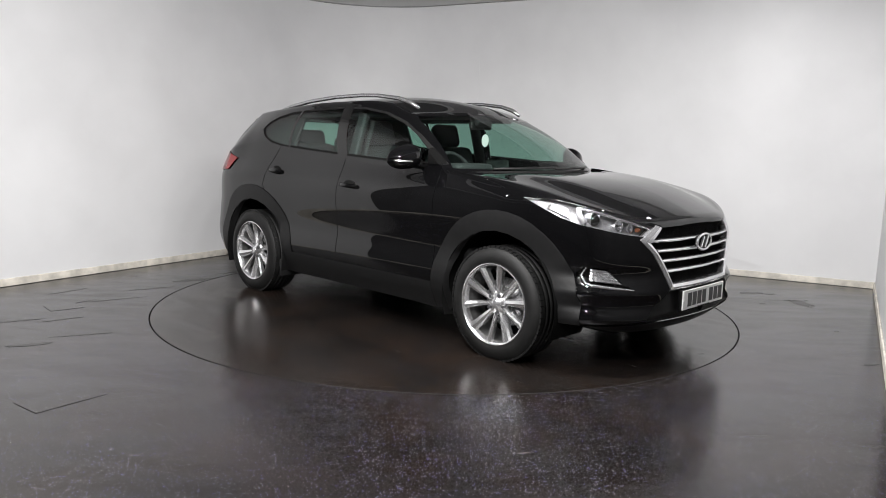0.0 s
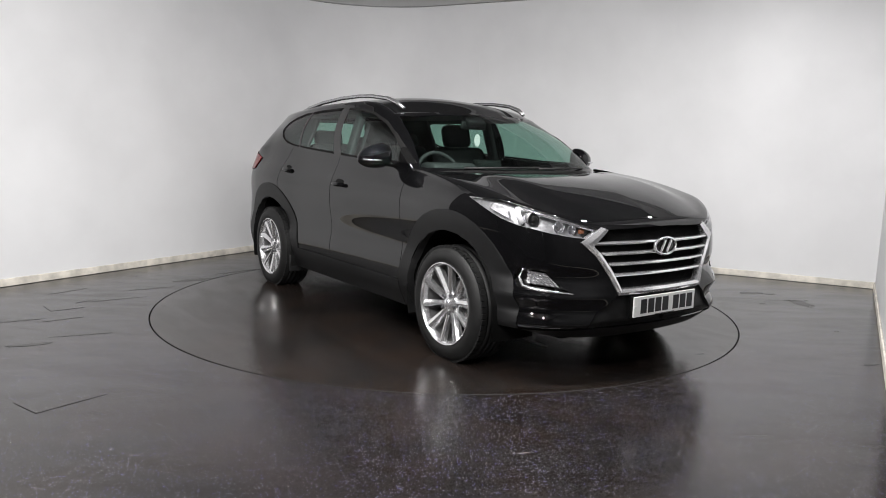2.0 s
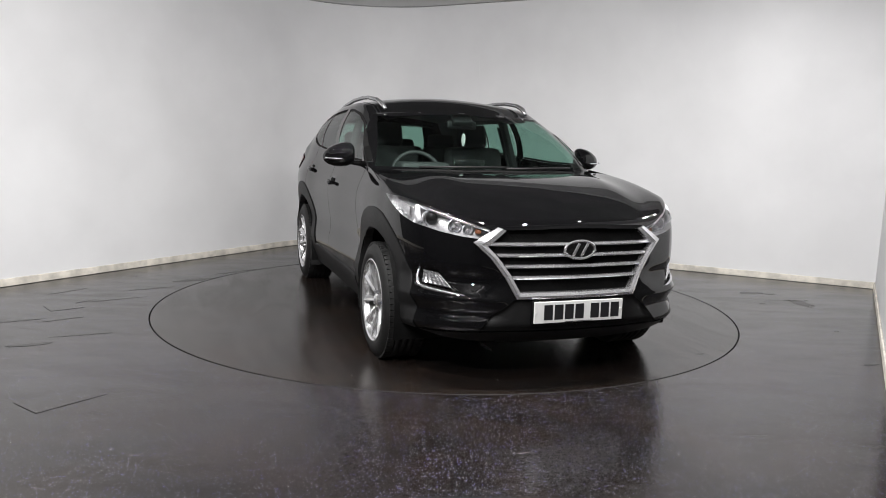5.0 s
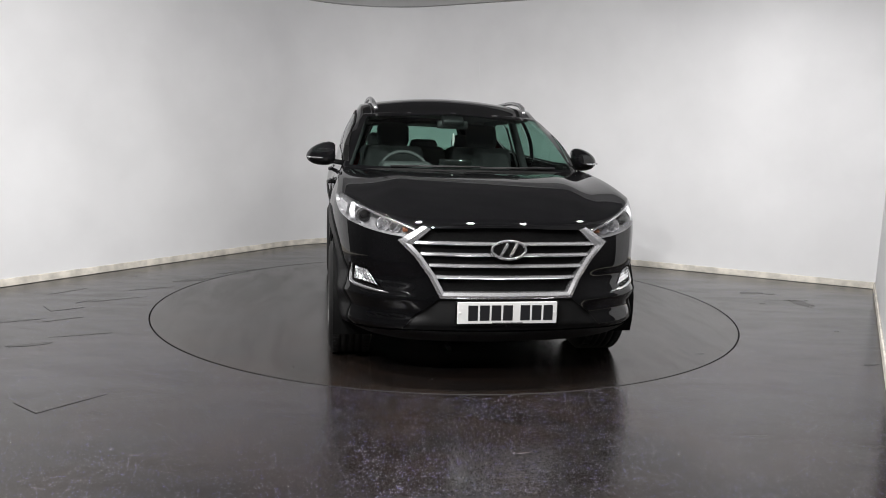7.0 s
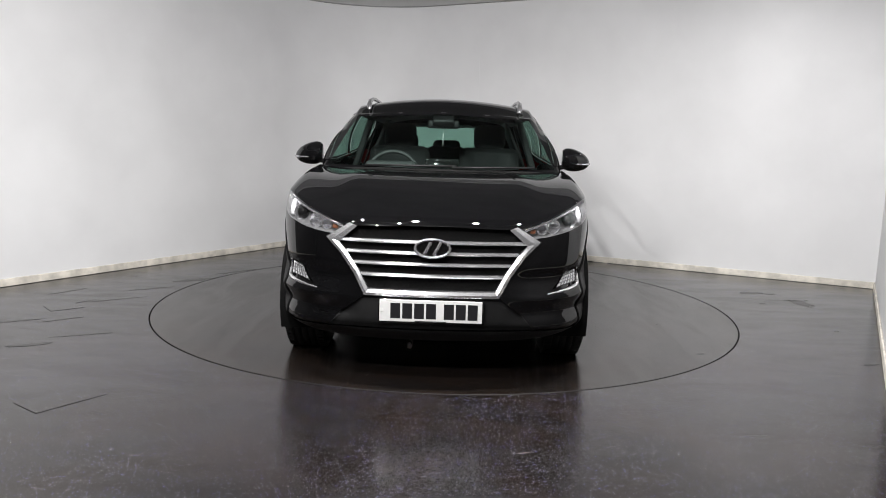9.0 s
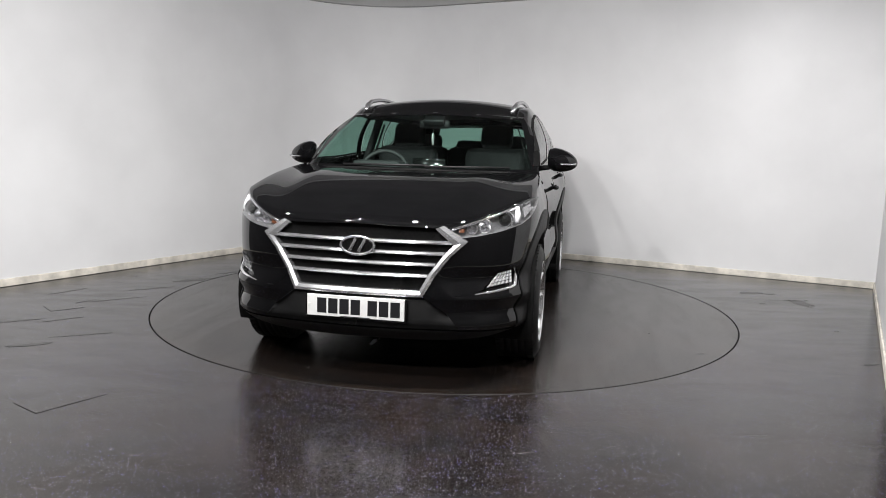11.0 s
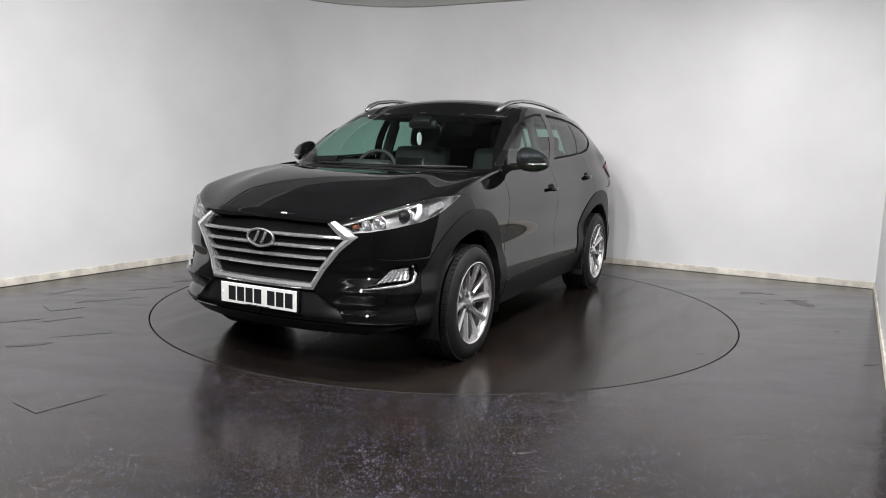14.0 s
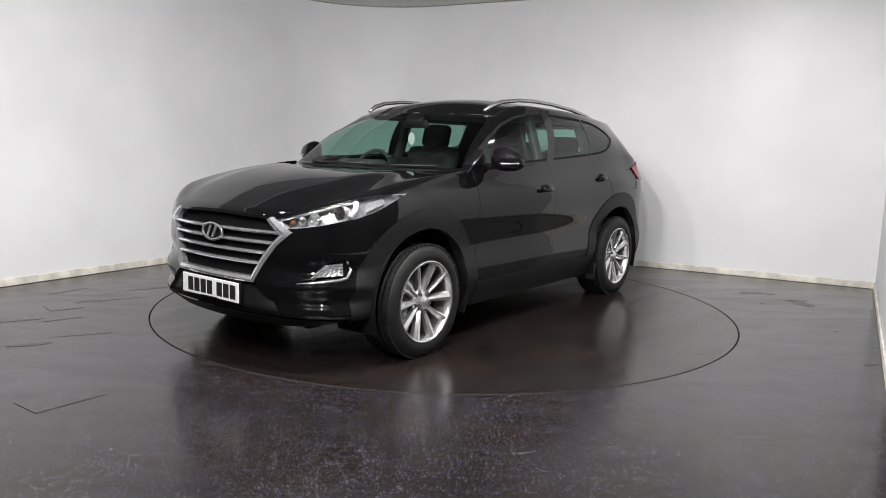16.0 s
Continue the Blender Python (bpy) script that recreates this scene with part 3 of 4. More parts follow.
def build_body(car):
    rows = lower_rows()
    edge = edge_points(rows)
    bm = bmesh.new()
    add_grid(bm, rows)
    # bonnet, ruled from the U of the front edge to the windscreen's foot
    bonnet_end = min(range(len(edge)), key=lambda i: abs(edge[i].x - 0.86) + (0 if edge[i].y > 0.5 else 9))
    u = edge[:bonnet_end + 1]
    hood = bmesh.new()
    grid = []
    m = 24
    corner = u[-1]
    for i, p in enumerate(u):
        yb = corner.y * min(1.0, (p.y / u[-1].y)) ** 1.0
        foot = Vector((1.06 - 0.20 * (yb / corner.y) ** 2.2, yb, 1.085 + 0.013 * (yb / corner.y) ** 3))
        if i == len(u) - 1:
            foot = corner.copy()
        line = []
        for k in range(m + 1):
            r = k / m
            q = p.lerp(foot, r)
            flat = smooth_step(0.86, 0.35, p.y)
            rise = (1 - (1 - r) ** 2.6) - r
            q.z += (foot.z - p.z) * rise * (0.35 + 0.65 * flat) + 0.012 * math.sin(math.pi * r)
            q.z += 0.014 * math.exp(-((q.y - 0.52) / 0.09) ** 2) * math.sin(math.pi * min(1, r * 1.02)) * flat
            line.append(q)
        grid.append(line)
    add_grid(hood, grid)
    # greenhouse and roof
    belt_i = range(bonnet_end, len(edge))
    belt = [edge[i] for i in belt_i]
    cowl = [Vector((1.06 - 0.20 * f ** 2.2, corner.y * f, 1.085 + 0.013 * f ** 3)) for f in np.linspace(0, 1, 15)][:-1]
    base = cowl + belt
    roof_y = curve((-1.95, 0.48), (-1.7, 0.55), (-1.3, 0.605), (-0.6, 0.640), (0.0, 0.650), (0.25, 0.645), (0.33, 0.64))
    roof_z = curve((-1.95, 1.462), (-1.7, 1.49), (-1.3, 1.518), (-0.7, 1.552), (-0.2, 1.558), (0.05, 1.54), (0.33, 1.462))
    top_x = curve((-2.3, -1.83), (-2.0, -1.77), (-1.4, -1.40), (-0.3, -0.30), (0.3, 0.06), (0.6, 0.20), (0.86, 0.33))
    house, eaves = [], []
    ncowl = len(cowl)
    for i, b in enumerate(base):
        if i < ncowl:
            f = i / ncowl
            t = Vector((0.39 - 0.06 * f ** 2, 0.64 * f, 1.492 - 0.03 * f ** 2))
        else:
            tx = top_x(b.x)
            t = Vector((tx, roof_y(tx), roof_z(tx)))
            if b.x < -1.86:
                g = min(1, b.y / 0.70)
                t = Vector((-1.84 - 0.03 * (1 - g), 0.50 * g, 1.462 + 0.03 * (1 - g * g)))
        eaves.append(t)
        line = []
        for k in range(17):
            r = k / 16
            q = b.lerp(t, r)
            out = 0.045 * math.sin(math.pi * r)
            if i < ncowl:
                q += Vector((0.6, 0, 0.8)) * 0.03 * math.sin(math.pi * r)
            elif b.x < -1.9:
                q += Vector((-0.02, 0, 0.01)) * math.sin(math.pi * r)
            else:
                q.y += out * smooth_step(-2.0, -1.1, b.x)
            line.append(q)
        house.append(line)
    house_bm = bmesh.new()
    add_grid(house_bm, house)
    roof = bmesh.new()
    roof_rows = []
    for t in eaves:
        line = []
        for k in range(13):
            f = k / 12
            z = roof_z(t.x) if -1.9 < t.x < 0.32 else t.z
            crown = 0.052 * smooth_step(0.42, -0.1, t.x) * smooth_step(-2.0, -1.5, t.x) + 0.01
            line.append(Vector((t.x, t.y * (1 - f), t.z + crown * (1 - (1 - f) ** 2) * min(1, t.y / 0.5))))
        roof_rows.append(line)
    # the roof's side strips, from the eaves to the middle
    side = [r for i, r in enumerate(roof_rows) if i >= ncowl and base[i].x >= -1.9]
    # join the header curve to the first side strip
    header = [Vector((0.39 - 0.06 * (1 - f) ** 2, 0.64 * (1 - f), 1.492 - 0.03 * (1 - f) ** 2)) for f in np.linspace(0, 1, 13)]
    last = side[-1]
    tail = [Vector((-1.84 - 0.03 * f, 0.50 * (1 - f), 1.462 + 0.03 * (1 - (1 - f) ** 2))) for f in np.linspace(0, 1, 13)]
    add_grid(roof, [header] + side[1:] + [tail])
    whole = merged(bm, hood, house_bm, roof)
    bmesh.ops.remove_doubles(whole, verts=whole.verts, dist=0.0008)
    bmesh.ops.recalc_face_normals(whole, faces=whole.faces)
    probe = max(whole.faces, key=lambda f: f.calc_center_median().y)
    if probe.normal.y < 0:
        bmesh.ops.reverse_faces(whole, faces=whole.faces)

    sx, fx = (0, 2), (1, 2)
    on_side = lambda c: c.y > 0.55
    on_front = lambda c: c.x > 1.45
    # scoring
    door_line = [(0.80, 1.10), (0.79, 0.80), (0.80, 0.55), (0.80, 0.40)]
    mid_line = [(-0.20, 1.155), (-0.215, 0.90), (-0.225, 0.60), (-0.22, 0.40)]
    rear_line = [(-1.06, 1.21), (-1.13, 1.05), (-1.16, 0.90), (-1.10, 0.76), (-0.95, 0.62), (-0.86, 0.50), (-0.84, 0.40)]
    sill_line = [(0.80, 0.395), (-0.22, 0.385), (-0.84, 0.395)]
    seams = [strip_poly(l, 0.006) for l in (door_line, mid_line, rear_line)]
    for s in seams:
        cut(whole, s, sx, on_side)
    windows = inset(GLASS_LINE, 0.015)
    cut(whole, GLASS_LINE, sx, on_side)
    cut(whole, windows, sx, on_side)
    b_pillar = [(-0.375, 1.60), (-0.285, 1.10), (-0.165, 1.10), (-0.262, 1.60)]
    c_bar = [(-0.885, 1.56), (-0.925, 1.10), (-0.955, 1.10), (-0.915, 1.56)]
    cut(whole, b_pillar, sx, lambda c: on_side(c) and c.z > 1.1)
    cut(whole, c_bar, sx, lambda c: on_side(c) and c.z > 1.1)
    mirror_tri = [(0.86, 1.10), (0.675, 1.10), (0.665, 1.235), (0.72, 1.22)]
    cut(whole, mirror_tri, sx, lambda c: on_side(c) and c.z > 1.1)
    arches, rings = [], []
    for wx in (WHEEL_X, -WHEEL_X):
        arches.append(arc_poly(wx, HUB_Z + 0.01, 0.43))
        rings.append(arc_poly(wx, HUB_Z + 0.012, 0.548, 40))
        cut(whole, arches[-1], sx, on_side)
        cut(whole, rings[-1], sx, on_side)
    clad_top = [(0.95, 0.385), (-0.95, 0.385), (-0.95, 0.1), (0.95, 0.1)]
    cut(whole, clad_top, sx, on_side)
    screen_in = [(0.0, 1.10), (0.765, 1.112), (0.748, 1.15), (0.662, 1.37), (0.624, 1.447), (0.0, 1.48)]
    cut(whole, screen_in + [(-0.1, 1.48), (-0.1, 1.10)], fx, lambda c: c.x > 0.25 and c.z > 1.07)
    back_in = [(-0.1, 1.205), (0.50, 1.205), (0.485, 1.30), (0.43, 1.435), (-0.1, 1.445)]
    cut(whole, back_in, fx, lambda c: c.x < -1.8 and c.z > 1.1)
    for poly in (HEADLIGHT, FOG, GRILLE_OUT[1:-1] + [(-0.1, 0.846), (-0.1, 0.497)]):
        cut(whole, poly, fx, on_front)
    lens_cut = [(1.49, 0.985), (1.60, 0.945), (1.80, 0.862), (1.80, 0.5), (1.4, 0.5), (1.4, 0.985)]
    cut(whole, lens_cut, sx, lambda c: c.y > 0.6 and c.x > 1.4 and c.z > 0.8)
    tail_lamp = [(-1.66, 1.10), (-1.75, 1.00), (-2.4, 0.95), (-2.4, 1.16), (-1.9, 1.15)]
    cut(whole, tail_lamp, sx, lambda c: c.y > 0.3 and c.x < -1.5)
    chin = [(-0.1, 0.318), (0.5, 0.318), (1.0, 0.285), (1.0, 0.1), (-0.1, 0.1)]
    cut(whole, chin, fx, on_front)
    lower_mouth = [(-0.1, 0.484), (-0.1, 0.322), (0.53, 0.322), (0.47, 0.395), (0.352, 0.484)]
    cut(whole, lower_mouth, fx, on_front)
    set_normals(whole)

    picks = {}
    take(whole, lambda c: on_side(c) and any(inside(a, c.x, c.z) for a in arches)).free()
    picks["arch"] = take(whole, lambda c: on_side(c) and any(inside(a, c.x, c.z) for a in rings))
    picks["sill"] = take(whole, lambda c: on_side(c) and inside(clad_top, c.x, c.z))
    picks["seam"] = take(whole, lambda c: on_side(c) and any(inside(s, c.x, c.z) for s in seams))
    in_house = lambda c: on_side(c) and c.z > 1.1
    picks["tri"] = take(whole, lambda c: in_house(c) and inside(mirror_tri, c.x, c.z) and inside(GLASS_LINE, c.x, c.z))
    picks["bpillar"] = take(whole, lambda c: in_house(c) and inside(GLASS_LINE, c.x, c.z) and (inside(b_pillar, c.x, c.z) or inside(c_bar, c.x, c.z)))
    glass = take(whole, lambda c: in_house(c) and inside(windows, c.x, c.z))
    picks["trim"] = take(whole, lambda c: in_house(c) and inside(GLASS_LINE, c.x, c.z))
    picks["front_window"] = take(glass, lambda c: c.x > -0.25)
    picks["rear_window"] = take(glass, lambda c: c.x > -0.92)
    picks["quarter_window"] = glass
    picks["screen"] = take(whole, lambda c: c.x > 0.25 and c.z > 1.095 and inside(screen_in + [(-0.1, 1.48), (-0.1, 1.10)], c.y, c.z) and c.x < 1.08)
    picks["back"] = take(whole, lambda c: c.x < -1.8 and inside(back_in, c.y, c.z))
    picks["lens"] = take(whole, lambda c: on_front(c) and c.x > 1.50 and inside(HEADLIGHT, c.y, c.z) and not inside(lens_cut, c.x, c.z))
    picks["fog"] = take(whole, lambda c: on_front(c) and inside(FOG, c.y, c.z))
    picks["grille"] = take(whole, lambda c: on_front(c) and inside(GRILLE_OUT, c.y, c.z))
    picks["tail"] = take(whole, lambda c: c.y > 0.3 and c.x < -1.5 and inside(tail_lamp, c.x, c.z))
    picks["chin"] = take(whole, lambda c: on_front(c) and inside(chin, c.y, c.z))
    picks["mouth"] = take(whole, lambda c: on_front(c) and inside(lower_mouth, c.y, c.z))
    door_f = [(0.797, 1.13), (0.787, 0.80), (0.797, 0.55), (0.797, 0.37), (-0.217, 0.37), (-0.222, 0.60), (-0.212, 0.90), (-0.197, 1.2)]
    door_r = [(-0.203, 1.2), (-0.218, 0.90), (-0.228, 0.60), (-0.223, 0.37), (-0.837, 0.37), (-0.857, 0.50), (-0.947, 0.62), (-1.097, 0.76), (-1.157, 0.90), (-1.127, 1.05), (-1.057, 1.25)]
    picks["front_door"] = take(whole, lambda c: on_side(c) and c.z < TOP_SIDE(c.x) and inside(door_f, c.x, c.z))
    picks["rear_door"] = take(whole, lambda c: on_side(c) and c.z < TOP_SIDE(c.x) and inside(door_r, c.x, c.z))
    picks["bonnet"] = take(whole, lambda c: c.x > 0.8 and c.z > body_top(min(c.x + 0.06, 2.2), c.y) + 0.004 and c.z < 1.13 and c.y < 0.80 and c.x > 1.0 - 0.2 * c.y)
    picks["roof"] = take(whole, lambda c: c.x < 0.45 and c.x > -1.9 and c.y < (roof_y(c.x) - 0.04) and c.z > 1.45)

    def push(b, d):
        layer = b.verts.layers.float_vector.get("nrm")
        for v in b.verts:
            v.co += Vector(v[layer]) * d
        return b

    def rolled(b, d):
        """Gives a panel's rim a turned-in edge of depth d."""
        layer = b.verts.layers.float_vector.get("nrm")
        edges = [e for e in b.edges if e.is_boundary]
        got = bmesh.ops.extrude_edge_only(b, edges=edges)
        for v in got["geom"]:
            if isinstance(v, bmesh.types.BMVert):
                v.co -= Vector(v[layer]) * d
        return b

    # both halves of the middle pieces become one mesh
    def both(b):
        return merged_normals(b, flipped(b))

    def merged_normals(a, b):
        la, lb = a.verts.layers.float_vector.get("nrm"), b.verts.layers.float_vector.get("nrm")
        made = {v: a.verts.new(v.co) for v in b.verts}
        for v, w in made.items():
            w[la] = v[lb]
        for f in b.faces:
            a.faces.new([made[v] for v in f.verts])
        b.free()
        bmesh.ops.remove_doubles(a, verts=[v for v in a.verts if abs(v.co.y) < 1e-4], dist=1e-4)
        return a

    body = part("body", both(whole), PAINT, car, "glossy black painted body shell")
    part("bonnet", both(picks["bonnet"]), PAINT, car, "glossy black bonnet")
    part("roof", both(picks["roof"]), PAINT, car, "glossy black roof panel")
    part("windscreen", both(picks["screen"]), SCREEN, car, "lightly tinted windscreen").visible_shadow = False
    part("rear_screen", both(picks["back"]), GLASS, car, "green tinted rear screen").visible_shadow = False
    part("chin_spoiler", both(push(picks["chin"], 0.006)), PLASTIC, car, "matt black lower bumper lip")
    part("lower_intake", both(rolled(push(picks["mouth"], -0.022), -0.022)), PLASTIC, car, "black lower air intake")
    for piece in islands(picks["arch"]):
        pair("wheel_arch", rolled(push(piece, 0.007), 0.05), PLASTIC, car, "grained black plastic wheel arch trim")
    pair("sill", rolled(push(picks["sill"], 0.012), 0.03), PLASTIC, car, "grained black plastic sill")
    for piece in islands(picks["seam"]):
        pair("door_seam", push(piece, -0.012), GAP, car)
    doors = {}
    for key in ("front_door", "rear_door"):
        doors[key] = pair(key, rolled(picks[key], 0.012), PAINT, car, "glossy black door")
    pair("mirror_base", push(picks["tri"], 0.004), GLOSSBLACK, car)
    for piece in islands(picks["bpillar"]):
        pair("pillar_trim", push(piece, 0.003), GLOSSBLACK, car, "gloss black window pillar trim")
    pair("window_trim", push(picks["trim"], 0.005), SEAL, car, "black rubber window surround")
    for key in ("front_window", "rear_window", "quarter_window"):
        for ob in pair(key, picks[key], GLASS, car, "green tinted side window"):
            ob.visible_shadow = False
    for ob in pair("tail_light", push(picks["tail"], 0.008), REDLENS, car, "red tail light"):
        pass
    build_headlights(car, picks["lens"])
    build_fogs(car, picks["fog"])
    build_grille(car, picks["grille"])
    return body, doors


def nose_x(y, z):
    """Where the shell's nose stands over a place of the front view."""
    best = None
    for p in NOSE_PLAN:
        q = shell_point(p.x, max(p.y, 0), z)
        if best is None or abs(q.y - abs(y)) < best[0]:
            best = (abs(q.y - abs(y)), q.x)
    return best[1]


NOSE_PLAN = [p for p in plan_curve(900) if p.x > 1.3]


def build_headlights(car, lens):
    cavity = lens.copy()
    layer = cavity.verts.layers.float_vector.get("nrm")
    bottom = cavity.copy()
    # the lamp's bowl, set back behind the lens
    edges = [e for e in cavity.edges if e.is_boundary]
    low = cavity.verts.layers.float_vector.get("nrm")
    for v in cavity.verts:
        if not v.is_boundary:
            v.co -= Vector((0.07, 0.02, 0))
    lamp_l, lamp_r = pair("headlight", cavity, LAMPBOWL, car, "clear wedge-shaped headlight with chrome reflectors")
    for sgn, lamp in ((1, lamp_l), (-1, lamp_r)):
        def at(y, z, back=0.03):
            return Vector((nose_x(y, z) - back, sgn * y, z))
        bowl_c = at(0.715, 0.874, 0.05)
        proj = lathe([(0.0, 0.0), (0.020, -0.005), (0.034, -0.02), (0.036, -0.03), (0.038, -0.026), (0.040, -0.03), (0.046, 0.0), (0.050, -0.002), (0.044, -0.06)], 28)
        for v in proj.verts:
            v.co = Vector((-v.co.y * -1, v.co.x, v.co.z))
        bmesh.ops.translate(proj, verts=proj.verts, vec=bowl_c)
        bmesh.ops.recalc_face_normals(proj, faces=proj.faces)
        part("projector", proj, LAMPCAVITY, lamp, "round projector lens in a chrome ring")
        ball = bmesh.new()
        bmesh.ops.create_uvsphere(ball, u_segments=20, v_segments=12, radius=0.033, matrix=Matrix.Translation(bowl_c + Vector((-0.012, 0, 0))))
        part("projector_lens", ball, GLOSSBLACK, lamp)
        for y, z, r in ((0.625, 0.845, 0.036), (0.565, 0.832, 0.028)):
            c = at(y, z, 0.035)
            bowl = lathe([(0.004, -0.05), (0.5 * r, -0.035), (0.85 * r, -0.012), (r, 0.0), (r * 1.08, -0.004)], 20)
            for v in bowl.verts:
                v.co = Vector((v.co.y, v.co.x, v.co.z))
            bmesh.ops.translate(bowl, verts=bowl.verts, vec=c)
            bmesh.ops.recalc_face_normals(bowl, faces=bowl.faces)
            part("reflector", bowl, LAMPCAVITY, lamp, "chrome bowl reflector")
        part("indicator", box(at(0.515, 0.822, 0.045), (0.025, 0.03, 0.024), None, 0.006), AMBER, lamp, "amber indicator bulb")
        top_line = [at(0.47, 0.830, 0.016), at(0.56, 0.860, 0.018), at(0.66, 0.895, 0.02), at(0.73, 0.922, 0.022), at(0.765, 0.934, 0.024)]
        part("light_guide", tube(top_line, 0.009, 8), LAMPCAVITY, lamp, "silver daytime running light strip")
        side_line = [at(0.768, 0.936, 0.024), at(0.780, 0.90, 0.022), at(0.777, 0.858, 0.02)]
        part("light_guide", tube(side_line, 0.016, 8), LAMPWHITE, lamp, "white daytime running light bar")
        wedge = [at(0.80, 0.93, 0.03), at(0.83, 0.952, 0.03), at(0.842, 0.925, 0.03), at(0.81, 0.88, 0.025)]
        w = bmesh.new()
        a = [w.verts.new(p) for p in wedge]
        b = [w.verts.new(p + Vector((-0.03, -0.01 * sgn, 0))) for p in wedge]
        w.faces.new(a), w.faces.new(b[::-1])
        for k in range(4):
            w.faces.new((a[k], b[k], b[(k + 1) % 4], a[(k + 1) % 4]))
        bmesh.ops.recalc_face_normals(w, faces=w.faces)
        part("side_marker", w, LAMPBOWL, lamp, "pale side marker behind the lens", smooth=False)
    for ob, lamp in zip(pair("lens", lens, CLEAR, car), (lamp_l, lamp_r)):
        ob.parent = lamp
        ob.visible_shadow = False


def build_fogs(car, skin):
    layer = skin.verts.layers.float_vector.get("nrm")
    recess = skin.copy()
    for v in recess.verts:
        if not v.is_boundary:
            v.co -= Vector((0.04, 0.01, 0))
    skin.free()
    fogs = pair("fog_light", recess, GLOSSBLACK, car, "fog light in a chrome-edged recess")
    for sgn, fog in ((1, fogs[0]), (-1, fogs[1])):
        def at(y, z, back=0.0):
            return Vector((nose_x(y, z) - back, sgn * y, z))
        part("chrome_edge", tube([at(0.777, 0.622, 0.0), at(0.782, 0.575, 0.0), at(0.783, 0.532, 0.0), at(0.765, 0.522, 0.0), at(0.72, 0.515, 0.0), at(0.66, 0.508, 0.0), at(0.60, 0.502, 0.0)], [0.006, 0.009, 0.010, 0.010, 0.009, 0.007, 0.003], 8), CHROME, fog, "chrome L-shaped trim")
        face = [at(0.762, 0.612, 0.006), at(0.768, 0.545, 0.006), at(0.65, 0.530, 0.006), at(0.70, 0.603, 0.008)]
        b = bmesh.new()
        n = 12
        add_grid(b, [[face[3].lerp(face[0], i / n).lerp(face[2].lerp(face[1], i / n), j / n) + Vector((0.005 * (i % 2) + 0.003 * (j % 3), 0, 0.0)) for j in range(n + 1)] for i in range(n + 1)])
        bmesh.ops.recalc_face_normals(b, faces=b.faces)
        part("fog_reflector", b, LAMPCAVITY, fog, "chrome fluted fog lamp reflector", smooth=False)


